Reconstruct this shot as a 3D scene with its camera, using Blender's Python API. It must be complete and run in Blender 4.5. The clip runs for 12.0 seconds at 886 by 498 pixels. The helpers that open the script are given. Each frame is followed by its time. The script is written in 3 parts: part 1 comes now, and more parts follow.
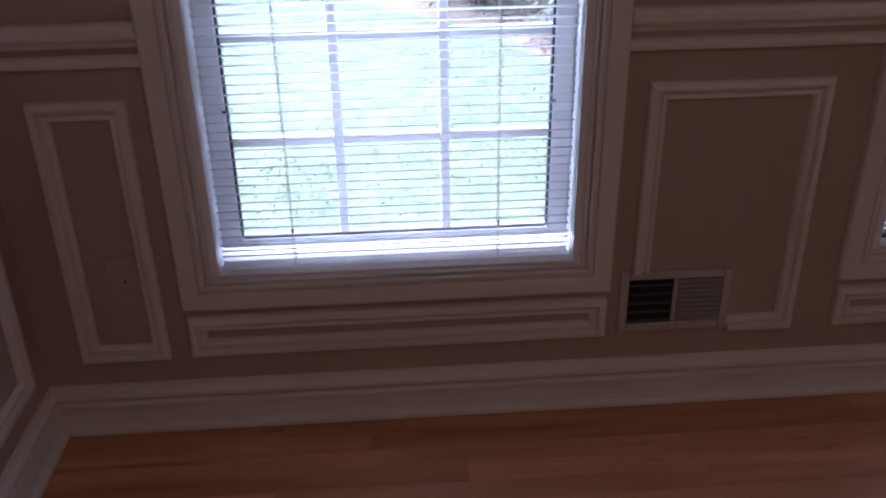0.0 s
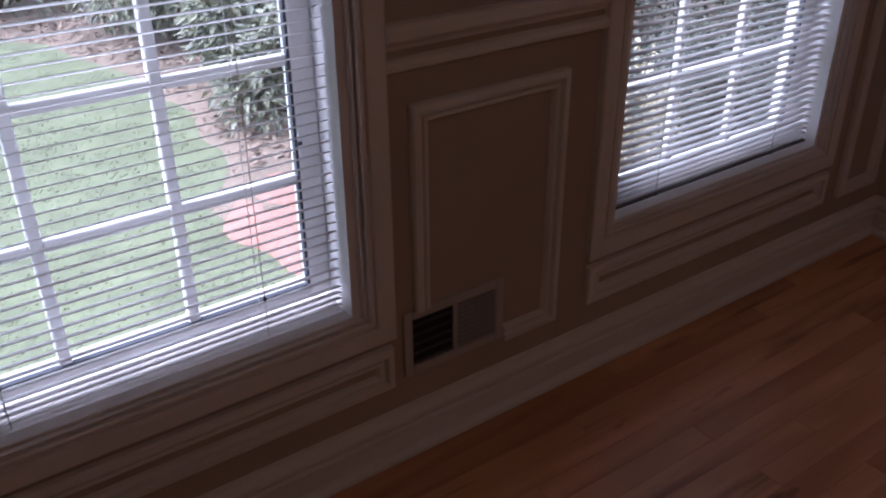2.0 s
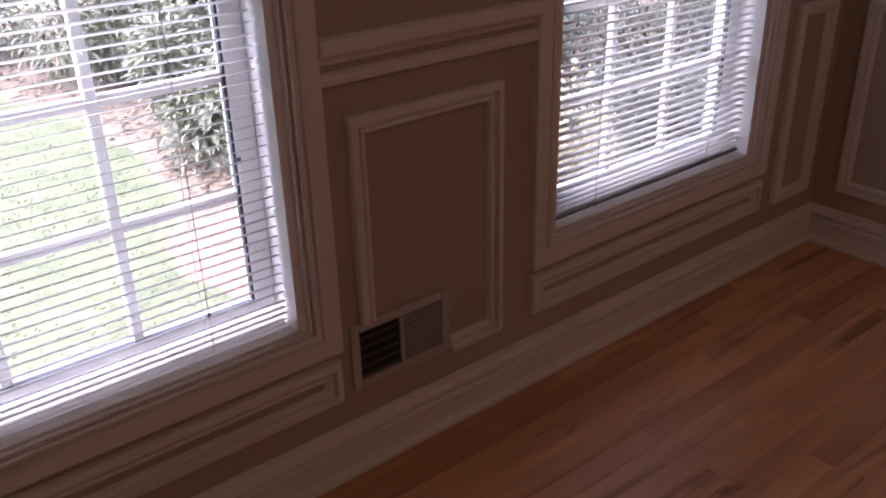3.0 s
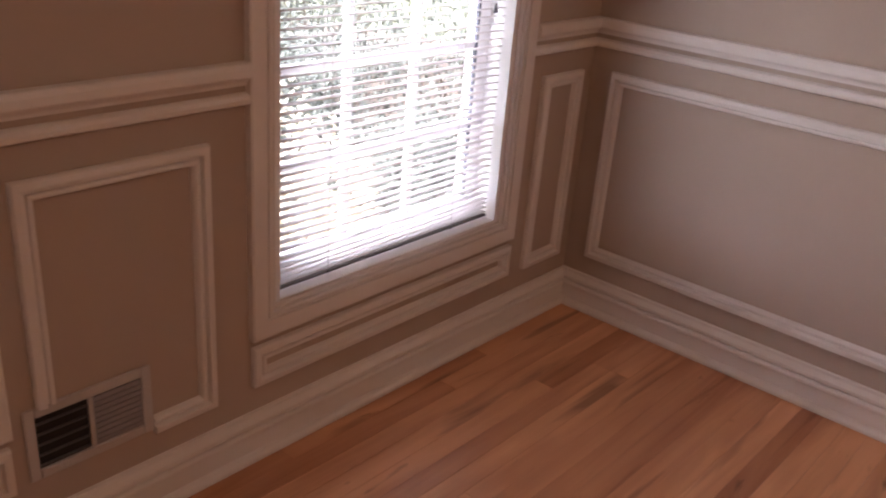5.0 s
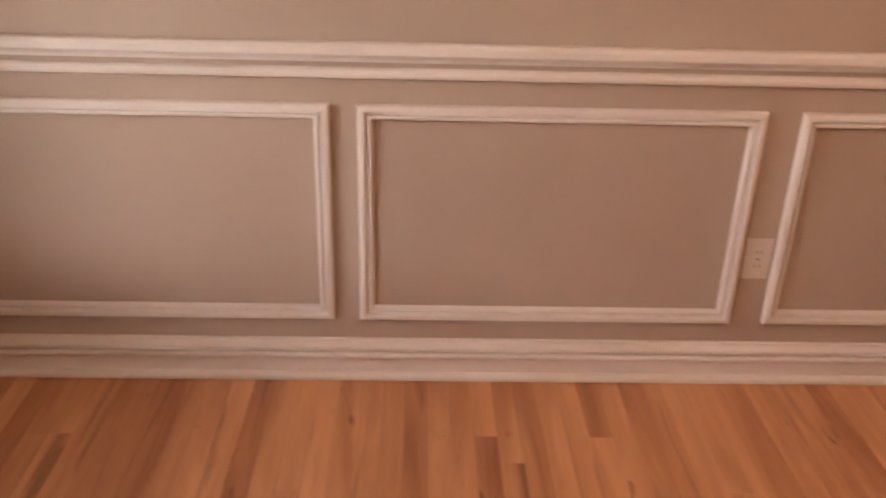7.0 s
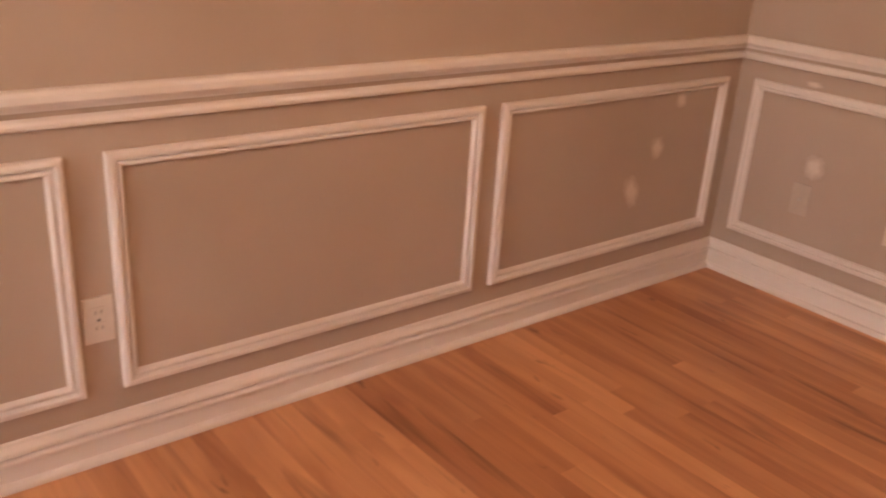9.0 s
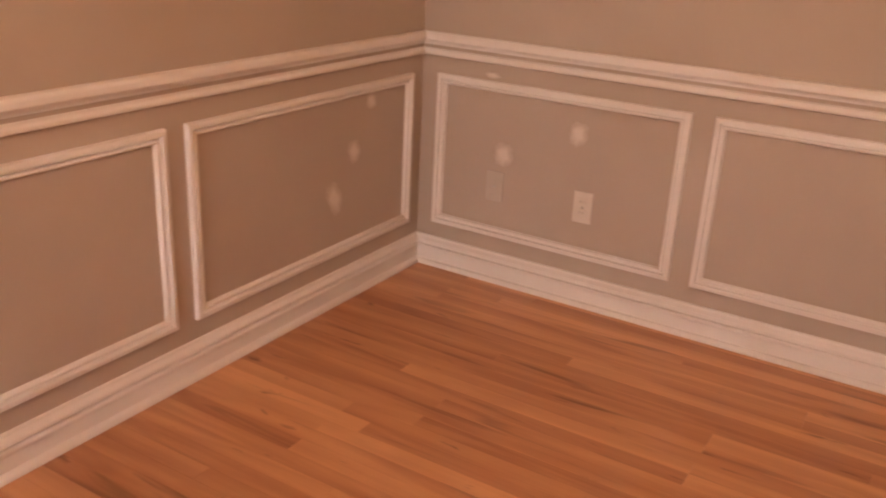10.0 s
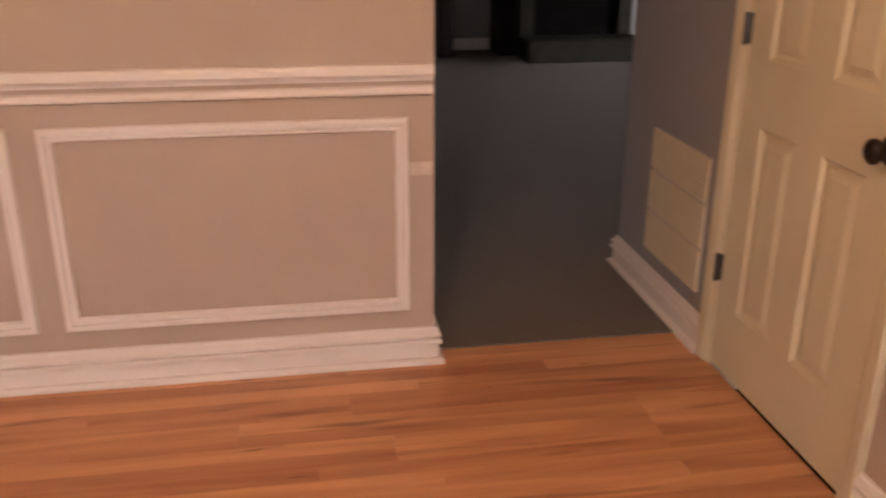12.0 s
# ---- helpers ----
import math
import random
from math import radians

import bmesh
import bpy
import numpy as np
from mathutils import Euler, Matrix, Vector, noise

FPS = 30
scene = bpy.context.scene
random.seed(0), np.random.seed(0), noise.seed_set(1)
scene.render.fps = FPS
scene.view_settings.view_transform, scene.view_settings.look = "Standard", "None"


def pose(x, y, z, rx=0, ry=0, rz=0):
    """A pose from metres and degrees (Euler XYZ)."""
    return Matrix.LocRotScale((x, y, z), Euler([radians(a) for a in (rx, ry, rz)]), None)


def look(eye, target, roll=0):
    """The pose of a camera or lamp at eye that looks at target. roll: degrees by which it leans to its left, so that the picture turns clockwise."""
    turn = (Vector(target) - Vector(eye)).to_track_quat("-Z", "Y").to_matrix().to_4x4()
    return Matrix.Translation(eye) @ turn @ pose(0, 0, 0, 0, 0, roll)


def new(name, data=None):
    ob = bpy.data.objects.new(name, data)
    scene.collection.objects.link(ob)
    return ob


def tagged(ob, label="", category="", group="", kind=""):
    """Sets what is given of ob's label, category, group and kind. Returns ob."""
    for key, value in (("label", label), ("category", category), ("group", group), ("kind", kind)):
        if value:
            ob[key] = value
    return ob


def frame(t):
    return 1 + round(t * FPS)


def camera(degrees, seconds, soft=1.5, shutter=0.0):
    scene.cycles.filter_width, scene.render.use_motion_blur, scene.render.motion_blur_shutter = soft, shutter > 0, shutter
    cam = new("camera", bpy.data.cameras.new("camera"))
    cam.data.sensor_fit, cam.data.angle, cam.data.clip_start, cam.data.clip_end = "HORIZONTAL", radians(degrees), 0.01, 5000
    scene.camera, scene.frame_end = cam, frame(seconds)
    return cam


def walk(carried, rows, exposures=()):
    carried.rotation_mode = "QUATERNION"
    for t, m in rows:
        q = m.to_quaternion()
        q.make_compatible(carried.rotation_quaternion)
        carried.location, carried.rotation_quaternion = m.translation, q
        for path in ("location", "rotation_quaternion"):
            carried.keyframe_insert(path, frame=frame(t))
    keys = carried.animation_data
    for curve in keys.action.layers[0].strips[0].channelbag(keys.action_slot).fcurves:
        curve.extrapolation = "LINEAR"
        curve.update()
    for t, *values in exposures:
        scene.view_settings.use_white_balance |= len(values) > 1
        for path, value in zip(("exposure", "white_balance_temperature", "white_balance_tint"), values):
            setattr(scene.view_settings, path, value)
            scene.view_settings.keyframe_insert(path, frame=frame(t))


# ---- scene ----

cam = camera(53.4, 12.0, soft=2.0, shutter=0.3)
PATH = [
    (0, (-2.203, -1.645, 1.244), (-2.088, 0.137, 0.343), -0.9),
    (0.5, (-2.275, -1.539, 1.172), (-1.926, 0.217, 0.28), 0.8),
    (1, (-2.339, -1.392, 1.18), (-1.645, 0.244, 0.261), 0.7),
    (1.5, (-2.443, -1.333, 1.223), (-1.555, 0.247, 0.379), -2.9),
    (2, (-2.475, -1.217, 1.265), (-1.462, 0.216, 0.305), -0.4),
    (2.5, (-2.479, -1.264, 1.222), (-1.391, 0.16, 0.333), -1.3),
    (4.3, (-2.405, -1.294, 1.259), (-1.153, 0.02, 0.419), 2.9),
    (4.5, (-2.35, -1.307, 1.263), (-1.041, -0.042, 0.434), 4.0),
    (5, (-2.227, -1.358, 1.269), (-0.823, -0.181, 0.466), 4.7),
    (5.5, (-2.148, -1.34, 1.305), (-0.635, -0.328, 0.476), 4.3),
    (6, (-2.079, -1.293, 1.342), (-0.38, -0.64, 0.512), 2.6),
    (6.5, (-2.082, -1.219, 1.33), (-0.277, -0.956, 0.51), 2.4),
    (6.7, (-2.057, -1.217, 1.35), (-0.248, -1.089, 0.507), 1.9),
    (8.3, (-1.951, -1.513, 1.294), (-0.299, -2.346, 0.535), 3.9),
    (8.5, (-1.956, -1.539, 1.283), (-0.351, -2.473, 0.542), 3.7),
    (9, (-1.863, -1.59, 1.315), (-0.43, -2.765, 0.563), 3.7),
    (9.5, (-1.815, -1.647, 1.324), (-0.611, -3.082, 0.622), 3.7),
    (10, (-1.773, -1.697, 1.329), (-0.822, -3.3, 0.603), 3.0),
    (10.5, (-1.787, -1.779, 1.328), (-1.041, -3.477, 0.581), 1.4),
    (11, (-1.844, -1.946, 1.278), (-1.305, -3.741, 0.581), 2.1),
    (11.5, (-1.84, -2.042, 1.293), (-1.64, -3.889, 0.552), 1.8),
    (12, (-1.758, -2.103, 1.277), (-2.072, -3.945, 0.566), 0.3),
]
EXPOSURES = [
    (0.0, 2.95, 4750, 27), (0.5, 2.7, 4750, 28), (1.0, 2.4, 4850, 29), (1.5, 2.1, 5100, 28), (2.0, 2.2, 5250, 30), (2.5, 2.7, 5600, 36),
    (4.3, 3.15, 5800, 29), (5.0, 4.05, 6000, 31), (5.5, 4.0, 6000, 29), (6.0, 3.75, 5900, 25), (6.5, 4.35, 6900, 28), (8.3, 4.83, 7400, 32), (10.5, 4.95, 7700, 33), (11.0, 4.95, 7500, 31), (11.5, 5.15, 7200, 29), (12.0, 5.12, 7000, 27),
]
walk(cam, [(t, look(eye, target, roll)) for t, eye, target, roll in PATH], EXPOSURES)

# ---- world and light ----
world = bpy.data.worlds.new("sky")
scene.world = world
world.use_nodes = True
wt = world.node_tree
sky = wt.nodes.new("ShaderNodeTexSky")
sky.sky_type, sky.sun_disc, sky.sun_elevation, sky.sun_rotation = "NISHITA", False, radians(54), radians(292)
sky.air_density, sky.dust_density = 1.2, 2.5
wt.nodes["Background"].inputs["Strength"].default_value = 0.15
haze = wt.nodes.new("ShaderNodeHueSaturation")
haze.inputs["Saturation"].default_value = 0.15
wt.links.new(sky.outputs[0], haze.inputs["Color"])
wt.links.new(haze.outputs[0], wt.nodes["Background"].inputs["Color"])
sun = new("sun", bpy.data.lights.new("sun", "SUN"))
sun.data.energy, sun.data.angle, sun.data.color = 0.8, radians(40), (1.0, 0.94, 0.86)
sun.matrix_world = look((-9, 3.6, 13.5), (0, 0, 0))
# Added warm fill for the room; no such lamp is known there.
fill_light = new("fill_light", bpy.data.lights.new("fill_light", "POINT"))
fill_light.data.energy, fill_light.data.color, fill_light.data.shadow_soft_size = 1.07, (1.0, 0.60, 0.32), 0.09
fill_light.location = (-1.55, -2.55, 2.14)

# ---- plan ----
W, D, H = 2.965, 4.472, 2.5          # room width, depth, ceiling height
RAIL_TOP, PANEL_TOP, PANEL_BOT = 0.897, 0.757, 0.180
OPEN_X = -2.135                       # free end of the south wall
WIN_X = (-2.193, -0.772)              # window centres
WIN_HALF, WIN_BOT, WIN_TOP = 0.388, 0.368, 2.10
CASING = 0.068
YARD = -0.55


# ---- materials ----
def material(name, colour, rough=0.6, metal=0.0, vary=0.0, scale=6.0, bump=0.0, bump_scale=120.0, coat=0.0, per_object=0.0, spec=0.5):
    m = bpy.data.materials.new(name)
    m.use_nodes = True
    nt = m.node_tree
    b = nt.nodes["Principled BSDF"]
    b.inputs["Base Color"].default_value = (*colour, 1)
    b.inputs["Roughness"].default_value = rough
    b.inputs["Metallic"].default_value = metal
    b.inputs["Coat Weight"].default_value = coat
    b.inputs["Specular IOR Level"].default_value = spec
    geo = nt.nodes.new("ShaderNodeNewGeometry")
    if vary or per_object:
        n = nt.nodes.new("ShaderNodeTexNoise")
        n.inputs["Scale"].default_value, n.inputs["Detail"].default_value = scale, 6
        nt.links.new(geo.outputs["Position"], n.inputs["Vector"])
        hsv = nt.nodes.new("ShaderNodeHueSaturation")
        hsv.inputs["Color"].default_value = (*colour, 1)
        mr = nt.nodes.new("ShaderNodeMapRange")
        mr.inputs["From Min"].default_value, mr.inputs["From Max"].default_value = 0.3, 0.7
        mr.inputs["To Min"].default_value, mr.inputs["To Max"].default_value = 1 - vary, 1 + vary
        nt.links.new(n.outputs["Fac"], mr.inputs["Value"])
        value = mr.outputs[0]
        if per_object:
            oi = nt.nodes.new("ShaderNodeObjectInfo")
            mo = nt.nodes.new("ShaderNodeMapRange")
            mo.inputs["To Min"].default_value, mo.inputs["To Max"].default_value = 1 - per_object, 1 + per_object
            nt.links.new(oi.outputs["Random"], mo.inputs["Value"])
            mul = nt.nodes.new("ShaderNodeMath")
            mul.operation = "MULTIPLY"
            nt.links.new(value, mul.inputs[0])
            nt.links.new(mo.outputs[0], mul.inputs[1])
            value = mul.outputs[0]
        nt.links.new(value, hsv.inputs["Value"])
        nt.links.new(hsv.outputs[0], b.inputs["Base Color"])
        rr = nt.nodes.new("ShaderNodeMapRange")
        rr.inputs["To Min"].default_value, rr.inputs["To Max"].default_value = max(rough - 0.08, 0.03), min(rough + 0.08, 1)
        nt.links.new(n.outputs["Fac"], rr.inputs["Value"])
        nt.links.new(rr.outputs[0], b.inputs["Roughness"])
    if bump:
        n2 = nt.nodes.new("ShaderNodeTexNoise")
        n2.inputs["Scale"].default_value, n2.inputs["Detail"].default_value = bump_scale, 4
        nt.links.new(geo.outputs["Position"], n2.inputs["Vector"])
        bp = nt.nodes.new("ShaderNodeBump")
        bp.inputs["Strength"].default_value, bp.inputs["Distance"].default_value = bump, 0.004
        nt.links.new(n2.outputs["Fac"], bp.inputs["Height"])
        nt.links.new(bp.outputs[0], b.inputs["Normal"])
    return m


def wood_material(name):
    """Clear-coated oak strips: long grain, mineral streaks and a tone of its own for every board."""
    m = bpy.data.materials.new(name)
    m.use_nodes = True
    nt = m.node_tree
    b = nt.nodes["Principled BSDF"]
    geo, oi = nt.nodes.new("ShaderNodeNewGeometry"), nt.nodes.new("ShaderNodeObjectInfo")
    shift = nt.nodes.new("ShaderNodeMath")
    shift.operation = "MULTIPLY"
    shift.inputs[1].default_value = 37.0
    nt.links.new(oi.outputs["Random"], shift.inputs[0])
    at = nt.nodes.new("ShaderNodeCombineXYZ")
    nt.links.new(shift.outputs[0], at.inputs[2])
    add = nt.nodes.new("ShaderNodeVectorMath")
    nt.links.new(geo.outputs["Position"], add.inputs[0])
    nt.links.new(at.outputs[0], add.inputs[1])

    def grain(sx, sy, scale, detail, rough=0.6, dist=0.0):
        mp = nt.nodes.new("ShaderNodeMapping")
        mp.inputs["Scale"].default_value = (sx, sy, 1)
        nt.links.new(add.outputs[0], mp.inputs["Vector"])
        n = nt.nodes.new("ShaderNodeTexNoise")
        n.inputs["Scale"].default_value, n.inputs["Detail"].default_value = scale, detail
        n.inputs["Roughness"].default_value, n.inputs["Distortion"].default_value = rough, dist
        nt.links.new(mp.outputs[0], n.inputs["Vector"])
        return n.outputs["Fac"]

    fine = grain(1.5, 34, 2.2, 6, 0.55, 0.4)
    broad = grain(0.9, 8, 1.5, 3, 0.45, 0.9)
    streak = grain(1.2, 13, 1.2, 3, 0.5, 0.5)
    ramp = nt.nodes.new("ShaderNodeValToRGB")
    e = ramp.color_ramp.elements
    e[0].position, e[0].color = 0.22, (0.39, 0.160, 0.072, 1)
    e[1].position, e[1].color = 0.78, (0.76, 0.395, 0.200, 1)
    mix1 = nt.nodes.new("ShaderNodeMix")
    mix1.inputs["Factor"].default_value = 0.16
    nt.links.new(broad, mix1.inputs[2])
    nt.links.new(fine, mix1.inputs[3])
    own = nt.nodes.new("ShaderNodeMapRange")
    own.inputs["To Min"].default_value, own.inputs["To Max"].default_value = -0.14, 0.19
    nt.links.new(oi.outputs["Random"], own.inputs["Value"])
    tone = nt.nodes.new("ShaderNodeMath")
    nt.links.new(mix1.outputs[0], tone.inputs[0])
    nt.links.new(own.outputs[0], tone.inputs[1])
    nt.links.new(tone.outputs[0], ramp.inputs[0])
    dark = nt.nodes.new("ShaderNodeMapRange")
    dark.inputs["From Min"].default_value, dark.inputs["From Max"].default_value = 0.615, 0.735
    nt.links.new(streak, dark.inputs["Value"])
    spots = grain(5.5, 18, 1.0, 3, 0.5, 0.5)
    knot = nt.nodes.new("ShaderNodeMapRange")
    knot.inputs["From Min"].default_value, knot.inputs["From Max"].default_value = 0.68, 0.75
    nt.links.new(spots, knot.inputs["Value"])
    both = nt.nodes.new("ShaderNodeMath")
    both.operation = "MAXIMUM"
    nt.links.new(dark.outputs[0], both.inputs[0])
    nt.links.new(knot.outputs[0], both.inputs[1])
    blend = nt.nodes.new("ShaderNodeMix")
    blend.data_type = "RGBA"
    half = nt.nodes.new("ShaderNodeMath")
    half.operation = "MULTIPLY"
    half.inputs[1].default_value = 0.65
    nt.links.new(both.outputs[0], half.inputs[0])
    nt.links.new(half.outputs[0], blend.inputs[0])
    nt.links.new(ramp.outputs[0], blend.inputs[6])
    blend.inputs[7].default_value = (0.12, 0.046, 0.018, 1)
    nt.links.new(blend.outputs[2], b.inputs["Base Color"])
    b.inputs["Roughness"].default_value = 0.38
    b.inputs["Coat Weight"].default_value, b.inputs["Coat Roughness"].default_value = 0.15, 0.25
    bp = nt.nodes.new("ShaderNodeBump")
    bp.inputs["Strength"].default_value, bp.inputs["Distance"].default_value = 0.12, 0.002
    nt.links.new(fine, bp.inputs["Height"])
    nt.links.new(bp.outputs[0], b.inputs["Normal"])
    return m


def glass_material(name):
    m = bpy.data.materials.new(name)
    m.use_nodes = True
    nt = m.node_tree
    nt.nodes.remove(nt.nodes["Principled BSDF"])
    clear, gloss = nt.nodes.new("ShaderNodeBsdfTransparent"), nt.nodes.new("ShaderNodeBsdfGlossy")
    clear.inputs[0].default_value = (0.96, 0.98, 0.97, 1)
    gloss.inputs["Roughness"].default_value = 0.02
    facing, mix = nt.nodes.new("ShaderNodeLayerWeight"), nt.nodes.new("ShaderNodeMixShader")
    steep = nt.nodes.new("ShaderNodeMath")
    steep.operation = "POWER"
    steep.inputs[1].default_value = 5.0
    amount = nt.nodes.new("ShaderNodeMapRange")
    amount.inputs["To Min"].default_value, amount.inputs["To Max"].default_value = 0.035, 0.8
    nt.links.new(facing.outputs["Facing"], steep.inputs[0])
    nt.links.new(steep.outputs[0], amount.inputs["Value"])
    nt.links.new(amount.outputs[0], mix.inputs[0])
    nt.links.new(clear.outputs[0], mix.inputs[1])
    nt.links.new(gloss.outputs[0], mix.inputs[2])
    nt.links.new(mix.outputs[0], nt.nodes["Material Output"].inputs[0])
    return m


def leaf_material(name, dark, light, rough=0.45):
    """Leaves with a tone of their own each, letting a little light through."""
    m = bpy.data.materials.new(name)
    m.use_nodes = True
    nt = m.node_tree
    b = nt.nodes["Principled BSDF"]
    geo = nt.nodes.new("ShaderNodeNewGeometry")
    ramp = nt.nodes.new("ShaderNodeValToRGB")
    ramp.color_ramp.elements[0].color, ramp.color_ramp.elements[1].color = (*dark, 1), (*light, 1)
    nt.links.new(geo.outputs["Random Per Island"], ramp.inputs[0])
    nt.links.new(ramp.outputs[0], b.inputs["Base Color"])
    b.inputs["Roughness"].default_value = rough
    return m


def glow_material(name, colour, strength):
    m = bpy.data.materials.new(name)
    m.use_nodes = True
    b = m.node_tree.nodes["Principled BSDF"]
    b.inputs["Base Color"].default_value = (*colour, 1)
    b.inputs["Emission Color"].default_value = (*colour, 1)
    b.inputs["Emission Strength"].default_value = strength
    return m


PAINT = material("greige_wall_paint", (0.455, 0.376, 0.306), 0.62, vary=0.05, scale=2.2, bump=0.10, bump_scale=260)
TRIM = material("white_trim_paint", (0.76, 0.73, 0.69), 0.5, vary=0.02, scale=3, bump=0.015, bump_scale=60, spec=0.35)
DOOR_PAINT = material("cream_door_paint", (0.64, 0.595, 0.43), 0.4, vary=0.04, scale=4, bump=0.06, bump_scale=150)
VINYL = material("white_vinyl", (0.84, 0.84, 0.84), 0.35, vary=0.03, scale=8)
SLAT = material("white_slat", (0.80, 0.79, 0.78), 0.42, per_object=0.05)
nt = SLAT.node_tree
thin, blendn = nt.nodes.new("ShaderNodeBsdfTranslucent"), nt.nodes.new("ShaderNodeMixShader")
thin.inputs[0].default_value, blendn.inputs[0].default_value = (0.90, 0.89, 0.88, 1), 0.7
nt.links.new(nt.nodes["Principled BSDF"].outputs[0], blendn.inputs[1])
nt.links.new(thin.outputs[0], blendn.inputs[2])
nt.links.new(blendn.outputs[0], nt.nodes["Material Output"].inputs[0])
STRIP = material("dark_strip", (0.06, 0.065, 0.08), 0.6, vary=0.1)
CORD = material("blind_cord", (0.62, 0.60, 0.56), 0.8, vary=0.1, scale=40)
CEILING = material("ceiling_paint", (0.78, 0.76, 0.72), 0.85, vary=0.03, scale=3, bump=0.15, bump_scale=180)
CARPET = material("grey_carpet", (0.20, 0.185, 0.17), 0.95, vary=0.22, scale=160, bump=0.8, bump_scale=420, spec=0.1)
SPACKLE = material("spackle", (0.62, 0.565, 0.50), 0.8, vary=0.10, scale=30, bump=0.15, bump_scale=150)
PLATE = material("white_plate", (0.66, 0.61, 0.54), 0.35, vary=0.03, scale=20)
PLATE_PAINTED = material("painted_plate", (0.50, 0.44, 0.37), 0.5, vary=0.04, scale=20)
SLOT = material("dark_slot", (0.10, 0.09, 0.08), 0.6, vary=0.1)
SOFT_SLOT = material("outlet_slot", (0.30, 0.26, 0.21), 0.6, vary=0.05)
REGISTER = material("register_enamel", (0.50, 0.48, 0.46), 0.45, vary=0.05, scale=12)
VANE = material("register_vane", (0.27, 0.27, 0.285), 0.5, vary=0.06, scale=15)
# Darker copy of the vane enamel: the open bank's shade as colour.
SHADED_VANE = material("shaded_vane", (0.10, 0.10, 0.105), 0.6, vary=0.1, scale=15)
# Near-black that paints the darkness of the hollow behind the louvres.
DUCT_SHADE = material("duct_shade_black", (0.015, 0.015, 0.017), 0.8, vary=0.2)
GRILLE = material("cream_grille", (0.66, 0.60, 0.44), 0.45, vary=0.04, scale=10)
BRONZE = material("oil_rubbed_bronze", (0.035, 0.03, 0.028), 0.4, metal=0.7, vary=0.15, scale=40)
STEEL = material("dark_hinge_steel", (0.10, 0.10, 0.105), 0.4, metal=0.8, vary=0.1, scale=40)
OAK = wood_material("oak_strip")
JOINT = material("dark_joint", (0.07, 0.03, 0.014), 0.8, vary=0.2)
GLASS = glass_material("window_glass")
SLATE = material("hearth_stone", (0.024, 0.025, 0.02), 0.7, vary=0.25, scale=9, bump=0.2, bump_scale=40, spec=0.2)
FIREBOX_BLACK = material("firebox_black", (0.008, 0.008, 0.008), 0.95, vary=0.3, spec=0.05)
DARKWOOD = material("dark_surround", (0.015, 0.013, 0.012), 0.6, vary=0.2, spec=0.2)
# Hall wall colour; beside the passage its grey also stands for shade.
GREYWALL = material("grey_hall_paint_and_shade", (0.30, 0.305, 0.32), 0.7, vary=0.04, scale=2, bump=0.08, bump_scale=220)
SOIL = material("lawn_soil", (0.145, 0.165, 0.09), 0.95, vary=0.22, scale=5, bump=0.5, bump_scale=60)
BLADE = leaf_material("grass_blade", (0.115, 0.135, 0.07), (0.14, 0.16, 0.085), 0.95)
GRAVEL = material("pink_gravel", (0.33, 0.165, 0.125), 0.95, vary=0.2, scale=60, bump=0.8, bump_scale=90)
MULCH = material("tan_bark_mulch", (0.18, 0.137, 0.10), 0.95, vary=0.3, scale=45, bump=0.9, bump_scale=70)
CHIP = leaf_material("bark_chip", (0.12, 0.085, 0.06), (0.29, 0.22, 0.165), 0.9)
LEAF = leaf_material("shrub_leaf", (0.05, 0.062, 0.038), (0.29, 0.30, 0.20), 0.4)
LEAF_MID = leaf_material("grey_green_leaf", (0.075, 0.086, 0.068), (0.11, 0.125, 0.098), 0.9)
LEAF_PALE = leaf_material("pale_leaf", (0.46, 0.42, 0.28), (0.84, 0.78, 0.62), 0.6)
BARK = material("shrub_bark", (0.12, 0.085, 0.06), 0.9, vary=0.25, scale=25, bump=0.5, bump_scale=60)
# Glow for the bulb of the added pendant.
BULB = glow_material("added_warm_bulb", (1.0, 0.60, 0.32), 2.0)


# ---- building helpers ----
def link(name, bm, mat, parent=None, label="", smooth=False):
    me = bpy.data.meshes.new(name)
    bmesh.ops.recalc_face_normals(bm, faces=bm.faces)
    bm.to_mesh(me)
    bm.free()
    me.materials.append(mat)
    if smooth:
        me.polygons.foreach_set("use_smooth", [True] * len(me.polygons))
    ob = new(name, me)
    ob.parent = parent
    if label:
        ob["label"] = label
    return ob


part = link


def empty(name, at=(0, 0, 0)):
    ob = new(name)
    ob.location = at
    ob.empty_display_size = 0.05
    return ob


def box(bm, x0, x1, y0, y1, z0, z1, bevel=0.0):
    r = bmesh.ops.create_cube(bm, size=1)
    for v in r["verts"]:
        v.co = ((x0 + x1) / 2 + v.co.x * (x1 - x0), (y0 + y1) / 2 + v.co.y * (y1 - y0), (z0 + z1) / 2 + v.co.z * (z1 - z0))
    if bevel:
        edges = {e for v in r["verts"] for e in v.link_edges}
        bmesh.ops.bevel(bm, geom=list(edges), offset=bevel, segments=2, affect="EDGES", profile=0.5)
    return bm


def slab(*args, bevel=0.0):
    return box(bmesh.new(), *args, bevel=bevel)


def lathe(bm, profile, m, sides=24):
    """A body of revolution from (radius, height) pairs about local z, laid by m."""
    rings = []
    for r, h in profile:
        rings.append([bm.verts.new(m @ Vector((r * math.cos(a), r * math.sin(a), h))) for a in (i * math.tau / sides for i in range(sides))])
    for a, b in zip(rings, rings[1:]):
        for i in range(sides):
            bm.faces.new((a[i], a[(i + 1) % sides], b[(i + 1) % sides], b[i]))
    bm.faces.new(rings[0][::-1])
